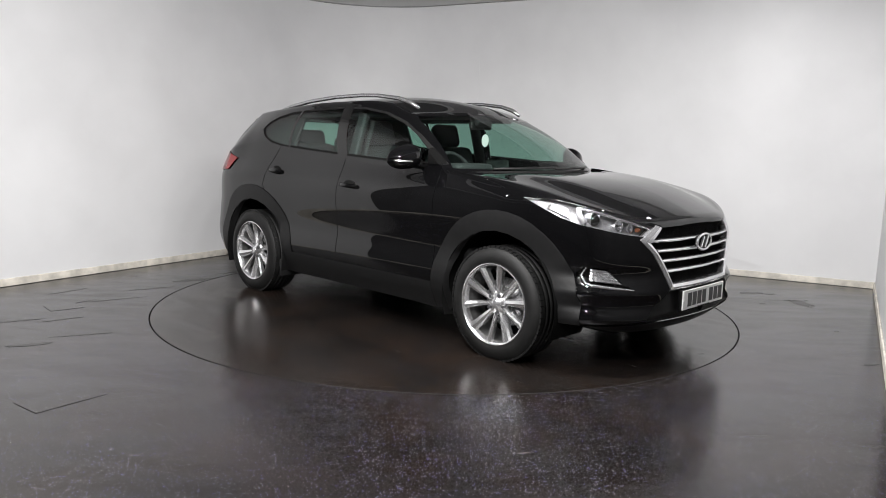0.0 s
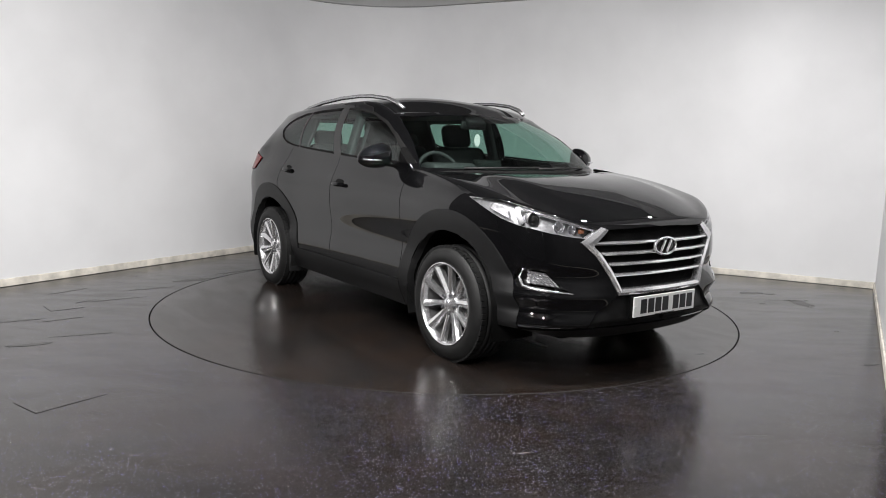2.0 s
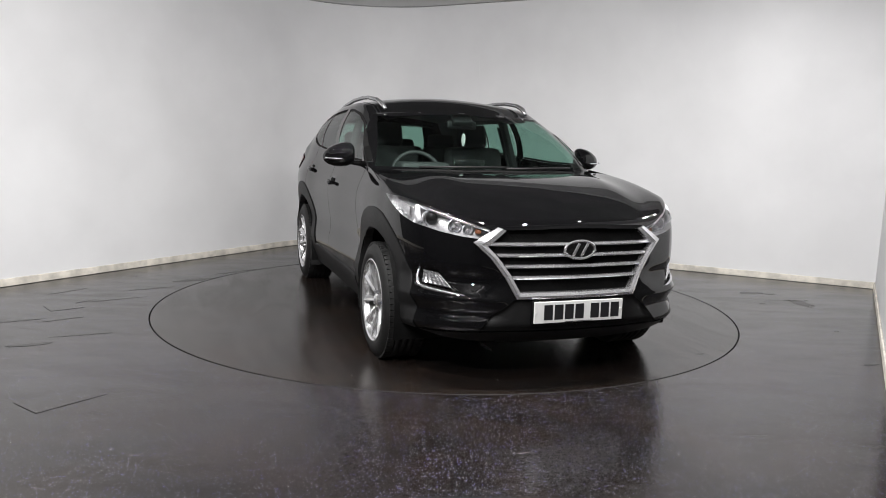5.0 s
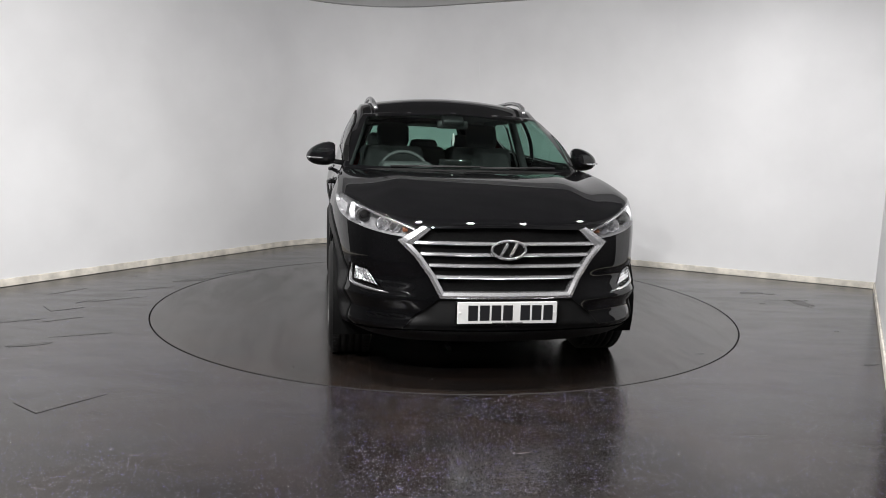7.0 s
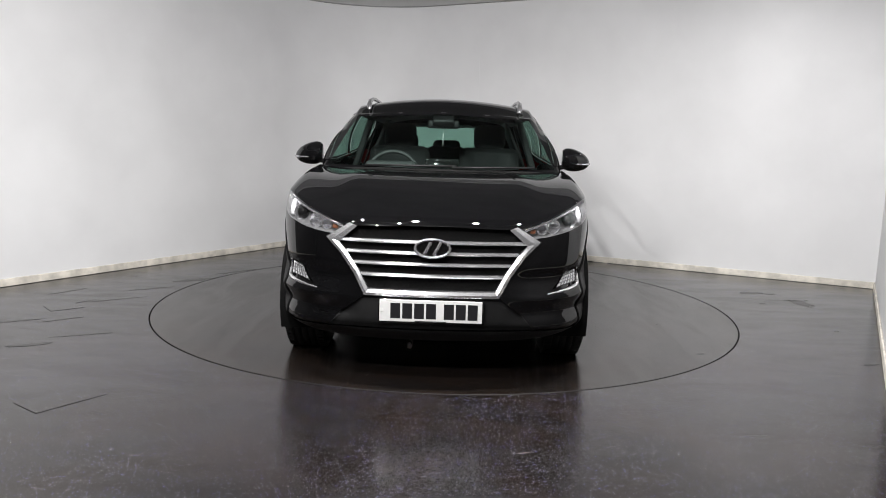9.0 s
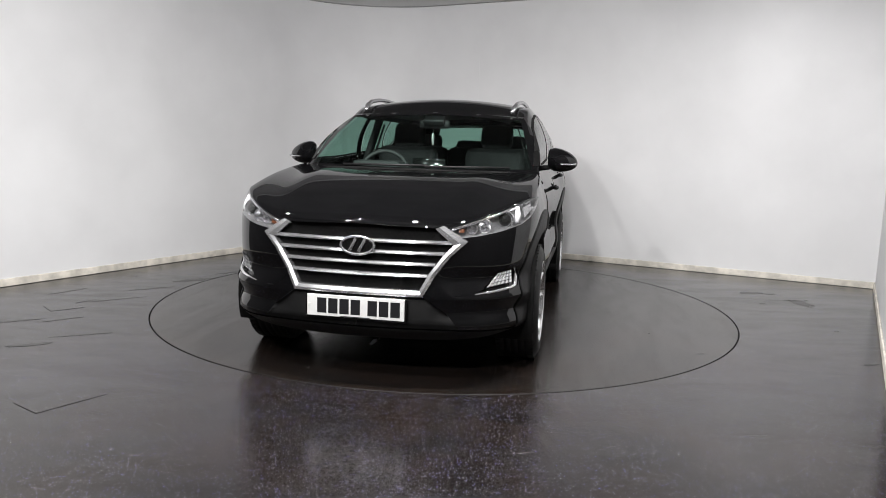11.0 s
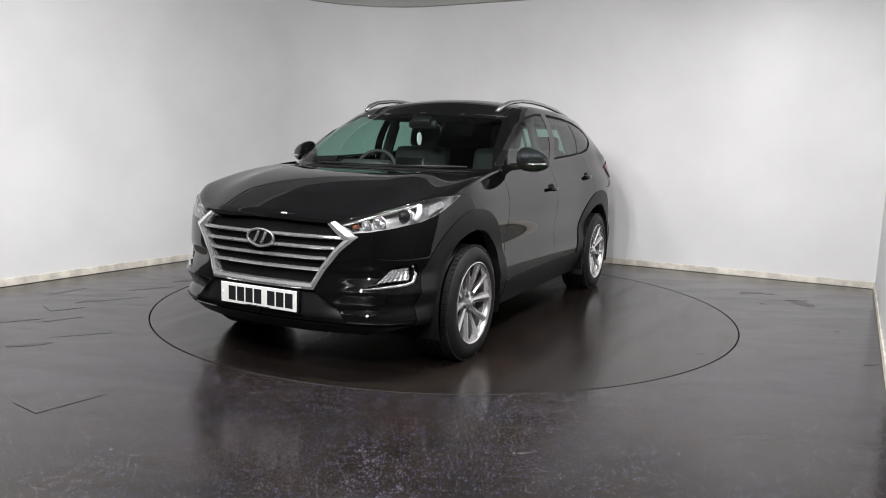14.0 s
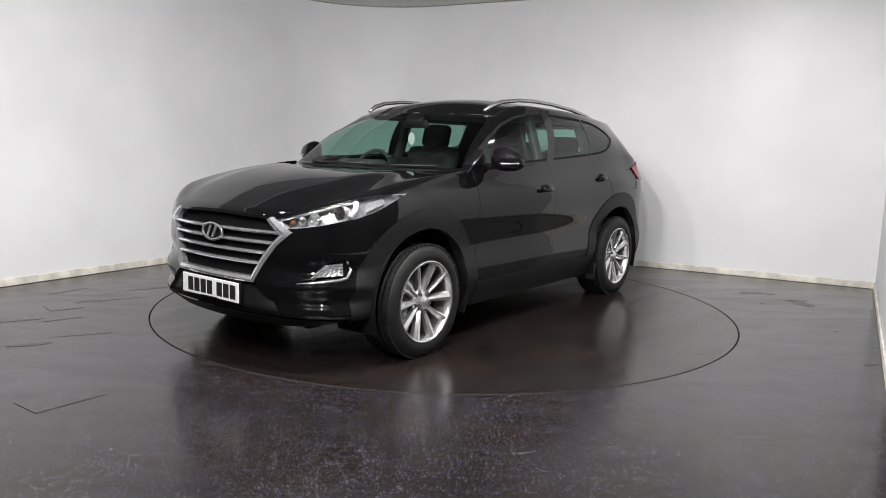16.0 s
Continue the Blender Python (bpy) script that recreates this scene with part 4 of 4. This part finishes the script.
def build_grille(car, skin):
    """Hexagonal grille: mesh backing, chrome frame, four chrome slats and the oval emblem."""
    layer = skin.verts.layers.float_vector.get("nrm")
    other = flipped(skin)
    back = merged(skin, other)
    for v in back.verts:
        v.co.x -= 0.045
    grille = part("grille", back, UNDER, car, "black mesh grille with chrome frame and slats")
    frame_out = [(0.345, 0.488), (0.40, 0.592), (0.475, 0.695), (0.556, 0.772), (0.432, 0.850)]
    frame_in = [(0.325, 0.518), (0.375, 0.612), (0.437, 0.698), (0.487, 0.752), (0.392, 0.834)]
    b = bmesh.new()
    outer = [(-y, z) for y, z in frame_out[::-1]] + frame_out
    inner = [(-y, z) for y, z in frame_in[::-1]] + frame_in
    outer[4:6] = [(-0.345, 0.488), (0.345, 0.488)]
    rows = []
    dense_o, dense_i = [], []
    for k in range(len(outer) - 1):
        n = 10 if k == 4 else 4
        for j in range(n):
            f = j / n
            dense_o.append((outer[k][0] + (outer[k + 1][0] - outer[k][0]) * f, outer[k][1] + (outer[k + 1][1] - outer[k][1]) * f))
            dense_i.append((inner[k][0] + (inner[k + 1][0] - inner[k][0]) * f, inner[k][1] + (inner[k + 1][1] - inner[k][1]) * f))
    dense_o.append(outer[-1]), dense_i.append(inner[-1])
    for o, i in zip(dense_o, dense_i):
        mo, mi = nose_x(*o), nose_x(*i)
        mid = ((o[0] + i[0]) / 2, (o[1] + i[1]) / 2)
        rows.append([(mo - 0.02, o[0], o[1]), (mo + 0.006, o[0], o[1]), ((mo + mi) / 2 + 0.012, *mid), (mi + 0.004, i[0], i[1]), (mi - 0.04, i[0], i[1])])
    vs = add_grid(b, rows)
    b.faces.new(vs[0]), b.faces.new(vs[-1][::-1])
    bmesh.ops.recalc_face_normals(b, faces=b.faces)
    sharp(part("grille_frame", b, SATIN, grille, "satin chrome hexagonal grille frame"), 25)
    for z, w in ((0.762, 0.478), (0.706, 0.44), (0.650, 0.40), (0.592, 0.364)):
        sl = bmesh.new()
        add_grid(sl, [[(nose_x(y, z) + dx, y, z + dz) for dx, dz in ((-0.045, 0.006), (-0.012, 0.012), (-0.002, 0.008), (0.002, 0.001), (-0.003, -0.006), (-0.045, -0.006))] for y in np.linspace(-w, w, 22)], close_v=True)
        bmesh.ops.recalc_face_normals(sl, faces=sl.faces)
        sharp(part("grille_slat", sl, CHROME, grille, "chrome horizontal slat"), 30)
    # fine black lattice behind the slats
    lat = bmesh.new()
    for k in range(-17, 18):
        for lean in (1, -1):
            y0 = k * 0.028
            pts = [(y0 + lean * (z - 0.66) * 0.9, z) for z in np.linspace(0.53, 0.825, 7)]
            pts = [(y, z) for y, z in pts if abs(y) < 0.315 + max(0, min(z - 0.52, 0.17)) * 0.62]
            if len(pts) > 1:
                add_tube(lat, [(nose_x(y, z) - 0.037, y, z) for y, z in pts], 0.0017, 4)
    tagged(part("lattice", lat, UNDER, grille, smooth=False), kind="stuff")
    ex = nose_x(0, 0.738) + 0.018
    ring = [(ex - 0.004 * abs(math.cos(a)), 0.088 * math.cos(a), 0.738 + 0.046 * math.sin(a)) for a in np.linspace(0, 6.283185, 41)[:-1]]
    em = part("emblem", tube(ring, 0.0075, 8, closed=True), CHROME, grille, "oval chrome emblem ring with plain slanted bars")
    disc = bmesh.new()
    bmesh.ops.create_cone(disc, cap_ends=True, segments=36, radius1=1, radius2=1, depth=0.01, matrix=Matrix.Translation((ex - 0.012, 0, 0.738)) @ Matrix.Rotation(math.pi / 2, 4, "Y") @ Matrix.Diagonal((0.046, 0.088, 1, 1)))
    part("emblem_backing", disc, GLOSSBLACK, em, smooth=False)
    for dy in (-0.025, 0.025):
        part("emblem_bar", box((ex + 0.001, dy, 0.738), (0.008, 0.016, 0.076), Euler((radians(-28), 0, 0)), 0.003), CHROME, em)


def build_plate(car):
    plate = part("number_plate", box((2.208, 0, 0.4185), (0.008, 0.522, 0.113), None, 0.003), PLATE, car, "white number plate with plain black bars", smooth=False)
    # blank bars where the characters stand
    y = -0.205
    for k, w in enumerate((0.05, 0.05, 0.05, 0.05, 0.0, 0.05, 0.05, 0.05)):
        if w:
            part("plate_bar", box((2.2125, y + w / 2, 0.4185), (0.0012, w, 0.079)), BLACKBAR, plate, smooth=False)
        y += (w + 0.0105) if w else 0.03
    for sy in (-0.249, 0.249):
        part("plate_screw", box((2.2125, sy, 0.4185), (0.004, 0.014, 0.014), None, 0.0015), WHITECARD, plate, smooth=False)
    part("plate_strip", box((2.2125, 0.0, 0.366), (0.0012, 0.16, 0.004)), BLACKBAR, plate, smooth=False)
    part("plate_holder", box((2.195, 0, 0.416), (0.02, 0.54, 0.125), None, 0.004), GLOSSBLACK, car)


def build_wheel():
    """Wheel at the origin, its outer side towards +y."""
    wheel = new("wheel")
    R = WHEEL_R
    sec = [(0.238, 0.0), (0.246, 0.008), (0.268, 0.016), (0.292, 0.014), (0.318, 0.004), (0.334, -0.012), (R, -0.03)]
    grooves = []
    for k, o in enumerate((-0.055, -0.095, -0.135, -0.175)):
        grooves += [(R, o + 0.005), (R - 0.008, o + 0.003), (R - 0.008, o - 0.003), (R, o - 0.005)]
    sec = sec + grooves + [(R, -0.20), (0.334, -0.218), (0.29, -0.236), (0.236, -0.225)]
    part("tyre", lathe(sec, 72), RUBBER, wheel, "black road tyre")
    blocks = bmesh.new()
    for k in range(64):
        a = 6.283185 * k / 64
        for o in (-0.026, -0.205):
            add_box(blocks, (math.cos(a) * (R - 0.0045), o, math.sin(a) * (R - 0.0045)), (0.012, 0.036, 0.026), Euler((0, -a, 0)))
    tread = part("tread", blocks, RUBBER, wheel, smooth=False)
    tagged(tread, kind="stuff")
    rim = lathe([(0.247, 0.003), (0.246, 0.012), (0.241, 0.014), (0.233, 0.008), (0.228, -0.012), (0.225, -0.03)], 72)
    part("barrel", lathe([(0.226, -0.029), (0.220, -0.06), (0.212, -0.09), (0.215, -0.20), (0.236, -0.215)], 72), BARREL, wheel)
    rim_ob = sharp(part("rim", rim, ALLOY, wheel, "silver alloy wheel rim"), 40)
    part("brake_disc", lathe([(0.02, -0.115), (0.15, -0.115), (0.15, -0.14), (0.02, -0.14)], 40), SATIN, wheel, "steel brake disc")
    part("wheel_backing", lathe([(0.0, -0.15), (0.20, -0.15), (0.20, -0.155), (0.0, -0.155)], 40), UNDER, wheel)
    for k in range(10):
        # five V pairs: two blades spring from each of five roots
        root, swing = divmod(k, 2)
        a0 = radians(90 + 72 * root + (-15 if swing == 0 else 15))
        a1 = radians(90 + 72 * root + (-18 if swing == 0 else 18))
        s = bmesh.new()
        rows = []
        for f in np.linspace(0, 1, 7):
            a = a0 + (a1 - a0) * f
            r = 0.048 + (0.236 - 0.048) * f
            w = (0.015 + 0.018 * f) if swing else (0.013 + 0.010 * f)
            d = -0.010 - 0.022 * (1 - f) + 0.012 * f
            c, n = Vector((math.cos(a), 0, math.sin(a))), Vector((-math.sin(a), 0, math.cos(a)))
            lean = 0.006 if swing else -0.006
            rows.append([c * r + n * (w * q) + Vector((0, d + dy + lean * q, 0)) for q, dy in ((-1, -0.035), (-0.95, -0.010), (-0.55, 0.002), (0.1, 0.004), (0.9, -0.008), (1, -0.035))])
        add_grid(s, rows, close_v=True)
        bmesh.ops.recalc_face_normals(s, faces=s.faces)
        sharp(part("spoke", s, ALLOY, rim_ob, "machined silver twin spoke"), 30)
    part("hub", lathe([(0.0, -0.012), (0.030, -0.012), (0.034, -0.018), (0.060, -0.028), (0.075, -0.04), (0.078, -0.09)], 40), ALLOY, rim_ob)
    part("centre_cap", lathe([(0.0, -0.006), (0.024, -0.007), (0.029, -0.012), (0.029, -0.02)], 30), SATIN, rim_ob, "silver centre cap")
    for k in range(5):
        a = radians(90 + 36 + 72 * k)
        nut = bmesh.new()
        bmesh.ops.create_cone(nut, cap_ends=True, segments=6, radius1=0.011, radius2=0.010, depth=0.02, matrix=Matrix.Translation((math.cos(a) * 0.057, -0.024, math.sin(a) * 0.057)) @ Matrix.Rotation(math.pi / 2, 4, "X"))
        part("wheel_nut", nut, LAMPDARK, rim_ob, smooth=False)
    return wheel


def build_wheels(car):
    first = build_wheel()
    first.parent = car
    first.matrix_basis = pose(WHEEL_X, 0.882, HUB_Z, 0, 0, 0)
    for x, y, rz, spin in ((-WHEEL_X, 0.882, 0, 25), (WHEEL_X, -0.882, 180, 10), (-WHEEL_X, -0.882, 180, 50)):
        w = copy_thing(first, pose(x, y, HUB_Z, 0, 0, rz) @ pose(0, 0, 0, 0, spin, 0))
        w.parent = car
    # wells, dark shells inside the arches
    for wx in (WHEEL_X, -WHEEL_X):
        for s in (1, -1):
            b = bmesh.new()
            rows = []
            for k in range(25):
                a = radians(-20 + 220 * k / 24)
                rows.append([(wx + 0.435 * math.cos(a), s * y, HUB_Z + 0.01 + 0.435 * math.sin(a)) for y in (0.875, 0.82, 0.62, 0.56)] + [(wx, s * 0.56, HUB_Z)])
            add_grid(b, rows)
            bmesh.ops.recalc_face_normals(b, faces=b.faces)
            part("wheel_well", b, UNDER, car)


def build_under(car):
    part("underbody", box((0, 0, 0.27), (3.9, 1.08, 0.12), None, 0.03), UNDER, car, "black underbody")
    part("underbody", box((0, 0, 0.28), (1.72, 1.56, 0.10), None, 0.03), UNDER, car)
    part("underbody", box((1.82, 0, 0.29), (0.30, 1.2, 0.08), None, 0.03), UNDER, car)
    part("exhaust", tube([(-1.9, 0.5, 0.22), (-1.0, 0.35, 0.2), (0.5, 0.1, 0.2)], 0.035, 10), UNDER, car)
    for s in (1, -1):
        part("mud_flap", box((-0.93, s * 0.78, 0.24), (0.02, 0.2, 0.14), None, 0.006), PLASTIC, car)


def build_mirrors(car):
    for s in (1, -1):
        def P(x, y, z):
            return Vector((x, s * y, z))
        b = bmesh.new()
        rows = []
        n = 20
        for f, sc in ((0.0, 0.70), (0.08, 0.90), (0.22, 1.0), (0.42, 0.98), (0.62, 0.87), (0.80, 0.68), (0.92, 0.45), (0.98, 0.25), (1.0, 0.08)):
            y = 0.852 + 0.198 * f
            cx = 0.585 - 0.03 * f
            cz = 1.180 - 0.025 * f
            ring = []
            for k in range(n):
                a = 6.283185 * k / n
                hx = 0.105 * sc * (1.0 if math.cos(a) > 0 else 0.45)
                hz = 0.086 * sc * (1.0 if math.sin(a) > 0 else 0.9)
                ring.append(P(cx + hx * math.cos(a), y, cz + hz * math.copysign(abs(math.sin(a)) ** 0.8, math.sin(a))))
            rows.append(ring)
        vs = add_grid(b, rows, close_v=True)
        b.faces.new(vs[0]), b.faces.new(vs[-1])
        bmesh.ops.recalc_face_normals(b, faces=b.faces)
        m = part("door_mirror", b, PAINT, car, "glossy black door mirror with silver indicator strip")
        part("mirror_stalk", tube([P(0.62, 0.79, 1.115), P(0.60, 0.86, 1.125), P(0.585, 0.93, 1.135)], [0.032, 0.028, 0.03], 10, 0.6), GLOSSBLACK, m)
        strip = [P(0.668, 0.90, 1.150), P(0.664, 0.95, 1.148), P(0.648, 1.0, 1.148), P(0.615, 1.042, 1.152)]
        part("indicator_strip", tube(strip, 0.0065, 6), CHROME, m, "bright indicator strip")
        part("mirror_glass", box(P(0.552, 0.945, 1.172), (0.004, 0.12, 0.075), None, 0.001), CHROME, m)


def build_handles(car, doors):
    for key, x, z, y in (("front_door", -0.075, 0.952, 0.873), ("rear_door", -1.022, 1.016, 0.868)):
        for s, door in ((1, doors[key][0]), (-1, doors[key][1])):
            surf = shell_point(x, 0.87, z).y
            pts = [(x + d, s * (surf + o), z + 0.004 * (d < 0)) for d, o in ((-0.085, 0.004), (-0.07, 0.022), (-0.02, 0.032), (0.04, 0.032), (0.075, 0.022), (0.088, 0.004))]
            h = part("door_handle", tube(pts, [0.010, 0.013, 0.014, 0.014, 0.013, 0.010], 10, 1.15), PAINT, door, "glossy black pull handle")
            # flat matt black oval, stands in for the shaded hollow behind the handle
            cup = bmesh.new()
            bmesh.ops.create_uvsphere(cup, u_segments=20, v_segments=10, radius=1, matrix=Matrix.Translation((x, s * (surf - 0.004), z - 0.002)) @ Matrix.Diagonal((0.070, 0.006, 0.042, 1)))
            part("handle_cup", cup, SEAL, h)


def build_rails(car):
    for s in (1, -1):
        pts = [(0.315, 1.505, 0.555), (0.24, 1.545, 0.566), (0.12, 1.578, 0.572), (-0.1, 1.602, 0.576), (-0.3, 1.608, 0.576), (-0.6, 1.602, 0.574), (-0.95, 1.578, 0.566), (-1.25, 1.54, 0.553), (-1.40, 1.512, 0.545)]
        part("roof_rail", tube([(x, s * y, z) for x, z, y in pts], [0.014, 0.019, 0.017, 0.016, 0.016, 0.016, 0.017, 0.018, 0.012], 10, 0.9), RAIL, car, "satin silver roof rail")


def build_spoiler(car):
    """Short lip that carries the roof past the rear screen."""
    b = bmesh.new()
    add_grid(b, [[(x + 0.10 * (abs(y) / 0.52) ** 2 * (x < -1.8), y, z - 0.035 * (y / 0.52) ** 2) for x, z in ((-1.70, 1.497), (-1.85, 1.496), (-1.965, 1.478), (-1.972, 1.466), (-1.93, 1.452), (-1.80, 1.455))] for y in np.linspace(-0.52, 0.52, 21)], close_v=True)
    bmesh.ops.recalc_face_normals(b, faces=b.faces)
    part("spoiler", b, PAINT, car, "glossy black roof spoiler")
    flap = [(-1.60 + 0.085 * math.copysign(abs(math.cos(a)) ** 0.5, math.cos(a)), 1.0 + 0.085 * math.copysign(abs(math.sin(a)) ** 0.5, math.sin(a))) for a in np.linspace(0, 6.283185, 41)[:-1]]
    part("fuel_flap_joint", tube([(x, shell_point(x, 0.881, z).y + 0.0005, z) for x, z in flap], 0.0022, 5, closed=True), GAP, car)


def build_wipers(car):
    for y0, y1 in ((-0.50, 0.10), (0.08, 0.62)):
        b = tube([(1.045 - 0.2 * (abs(y0) / 0.8) ** 2.2, y0, 1.112), (1.05, (y0 + y1) / 2, 1.118), (1.04 - 0.2 * (abs(y1) / 0.8) ** 2.2, y1, 1.120)], 0.008, 6)
        w = part("wiper", b, PLASTIC, car, "black windscreen wiper")
    cow = bmesh.new()
    add_grid(cow, [[(1.075 - 0.20 * (abs(y) / 0.8) ** 2.2 + dx, y, 1.088 + dz) for dx, dz in ((0.0, 0.0), (-0.03, 0.012), (-0.06, 0.016))] for y in np.linspace(-0.76, 0.76, 21)])
    part("scuttle", cow, SEAL, car, "black plastic scuttle panel")


def build_cabin(car):
    part("dashboard", box((0.72, 0, 0.98), (0.42, 1.40, 0.22), None, 0.06), CABIN, car, "dark dashboard")
    part("instrument_hood", box((0.60, -0.36, 1.10), (0.2, 0.36, 0.07), None, 0.03), CABIN, car)
    part("display", box((0.58, 0.0, 1.11), (0.03, 0.24, 0.10), Euler((0, radians(-12), 0)), 0.01), GLOSSBLACK, car, "tablet-style centre display")
    ring = [(0.50 - 0.07 * math.sin(a), -0.36 + 0.185 * math.cos(a), 1.03 + 0.17 * math.sin(a)) for a in np.linspace(0, 6.283185, 37)[:-1]]
    wheel = part("steering_wheel", tube(ring, 0.015, 8, closed=True), CABIN, car, "dark steering wheel")
    part("wheel_boss", box((0.51, -0.36, 1.02), (0.05, 0.15, 0.12), None, 0.03), CABIN, wheel)
    for a in (0, math.pi, -math.pi / 2):
        part("wheel_spoke", tube([(0.51, -0.36, 1.02), (0.50 - 0.07 * math.sin(a), -0.36 + 0.18 * math.cos(a), 1.03 + 0.165 * math.sin(a))], 0.014, 6), CABIN, wheel)
    for x, ys, w in ((-0.12, (-0.37, 0.37), 0.50), (-0.98, (-0.40, 0.0, 0.40), 0.40)):
        for y in ys:
            seat = new("seat")
            seat.parent = car
            tagged(seat, "dark fabric car seat with headrest")
            lean = Euler((0, radians(-16), 0))
            part("seat_base", box((x + 0.22, y, 0.62), (0.52, w, 0.18), None, 0.05), FABRIC, seat)
            part("backrest", box((x - 0.10, y, 0.94), (0.15, w, 0.62), lean, 0.06), FABRIC, seat)
            big = 0.0 if x > -0.5 else (-0.10 if y == 0.0 else -0.05)
            part("headrest", box((x - 0.205, y, 1.33 + big), (0.11, 0.26, 0.20 + max(big, -0.05)), lean, 0.045), FABRIC, seat)
            for dy in (-0.06, 0.06):
                part("headrest_post", tube([(x - 0.165, y + dy, 1.18), (x - 0.195, y + dy, 1.27)], 0.007, 6), SATIN, seat)
    part("cabin_floor", box((-0.6, 0, 0.50), (2.9, 1.5, 0.04)), CABIN, car)
    part("parcel_shelf", box((-1.55, 0, 1.02), (0.6, 1.2, 0.03)), CABIN, car)
    part("bulkhead", box((0.98, 0, 0.75), (0.04, 1.5, 0.6)), CABIN, car)
    lin = bmesh.new()
    add_grid(lin, [[(x, 0.54 * f, 1.475 + 0.05 * (1 - f * f) - 0.05 * smooth_step(0.0, 0.3, x)) for f in np.linspace(-1, 1, 9)] for x in np.linspace(-1.75, 0.28, 12)])
    part("headlining", lin, LINER, car, "grey headlining")
    part("interior_mirror", box((0.40, 0.0, 1.405), (0.03, 0.23, 0.06), None, 0.014), PLASTIC, car, "dark interior mirror")
    part("sensor_pod", box((0.40, 0.0, 1.435), (0.10, 0.16, 0.05), Euler((0, radians(30), 0)), 0.015), PLASTIC, car)
    hang = new("hanging_tag")
    hang.parent = car
    tagged(hang, "oval white card hanging from the interior mirror")
    disc = bmesh.new()
    bmesh.ops.create_cone(disc, cap_ends=True, segments=24, radius1=1, radius2=1, depth=0.004, matrix=Matrix.Translation((0.45, 0.0, 1.297)) @ Matrix.Rotation(math.pi / 2, 4, "X") @ Matrix.Diagonal((0.034, 0.046, 1, 1)))
    part("card", disc, WHITECARD, hang, smooth=False)
    part("cord", tube([(0.45, 0.0, 1.34), (0.42, 0.0, 1.40)], 0.0015, 5), BLACKBAR, hang)
    for s in (1, -1):
        # trim behind the quarter windows and over the doors
        part("pillar_lining", box((-1.36, s * 0.635, 1.27), (0.66, 0.03, 0.46), Euler((radians(s * 24), 0, 0)), 0.012), CABIN, car, "dark rear pillar lining")
        part("roof_side_lining", box((-0.55, s * 0.575, 1.478), (1.5, 0.10, 0.035), Euler((radians(s * -25), 0, 0)), 0.012), CABIN, car)
        part("belt_pillar", box((-0.22, s * 0.66, 1.28), (0.09, 0.05, 0.5), Euler((radians(s * 18), 0, 0)), 0.015), CABIN, car)
        part("seat_belt", box((-0.18, s * 0.62, 1.2), (0.05, 0.004, 0.44), Euler((radians(s * 18), 0, 0))), FABRIC, car)


def build_car():
    car = tagged(new("car"), "glossy black five-door family SUV with silver alloy wheels on the turntable", "car")
    body, doors = build_body(car)
    build_plate(car)
    build_wheels(car)
    build_under(car)
    build_mirrors(car)
    build_handles(car, doors)
    build_rails(car)
    build_spoiler(car)
    build_wipers(car)
    build_cabin(car)
    return car


car = build_car()


# ---------------------------------------------------------------- movement
def motions():
    """The turntable and the car on it turn steadily clockwise, seen from above."""
    spin, ride = [], []
    for k in range(33):
        t = 0.5 * k
        a = -44.139 - 5.1845 * t
        turn = pose(0, 0, 0, 0, 0, a)
        spin.append((t, turn))
        ride.append((t, turn @ pose(-0.0387, -0.0372, 0)))
    walk(turntable, spin)
    walk(car, ride)


motions()
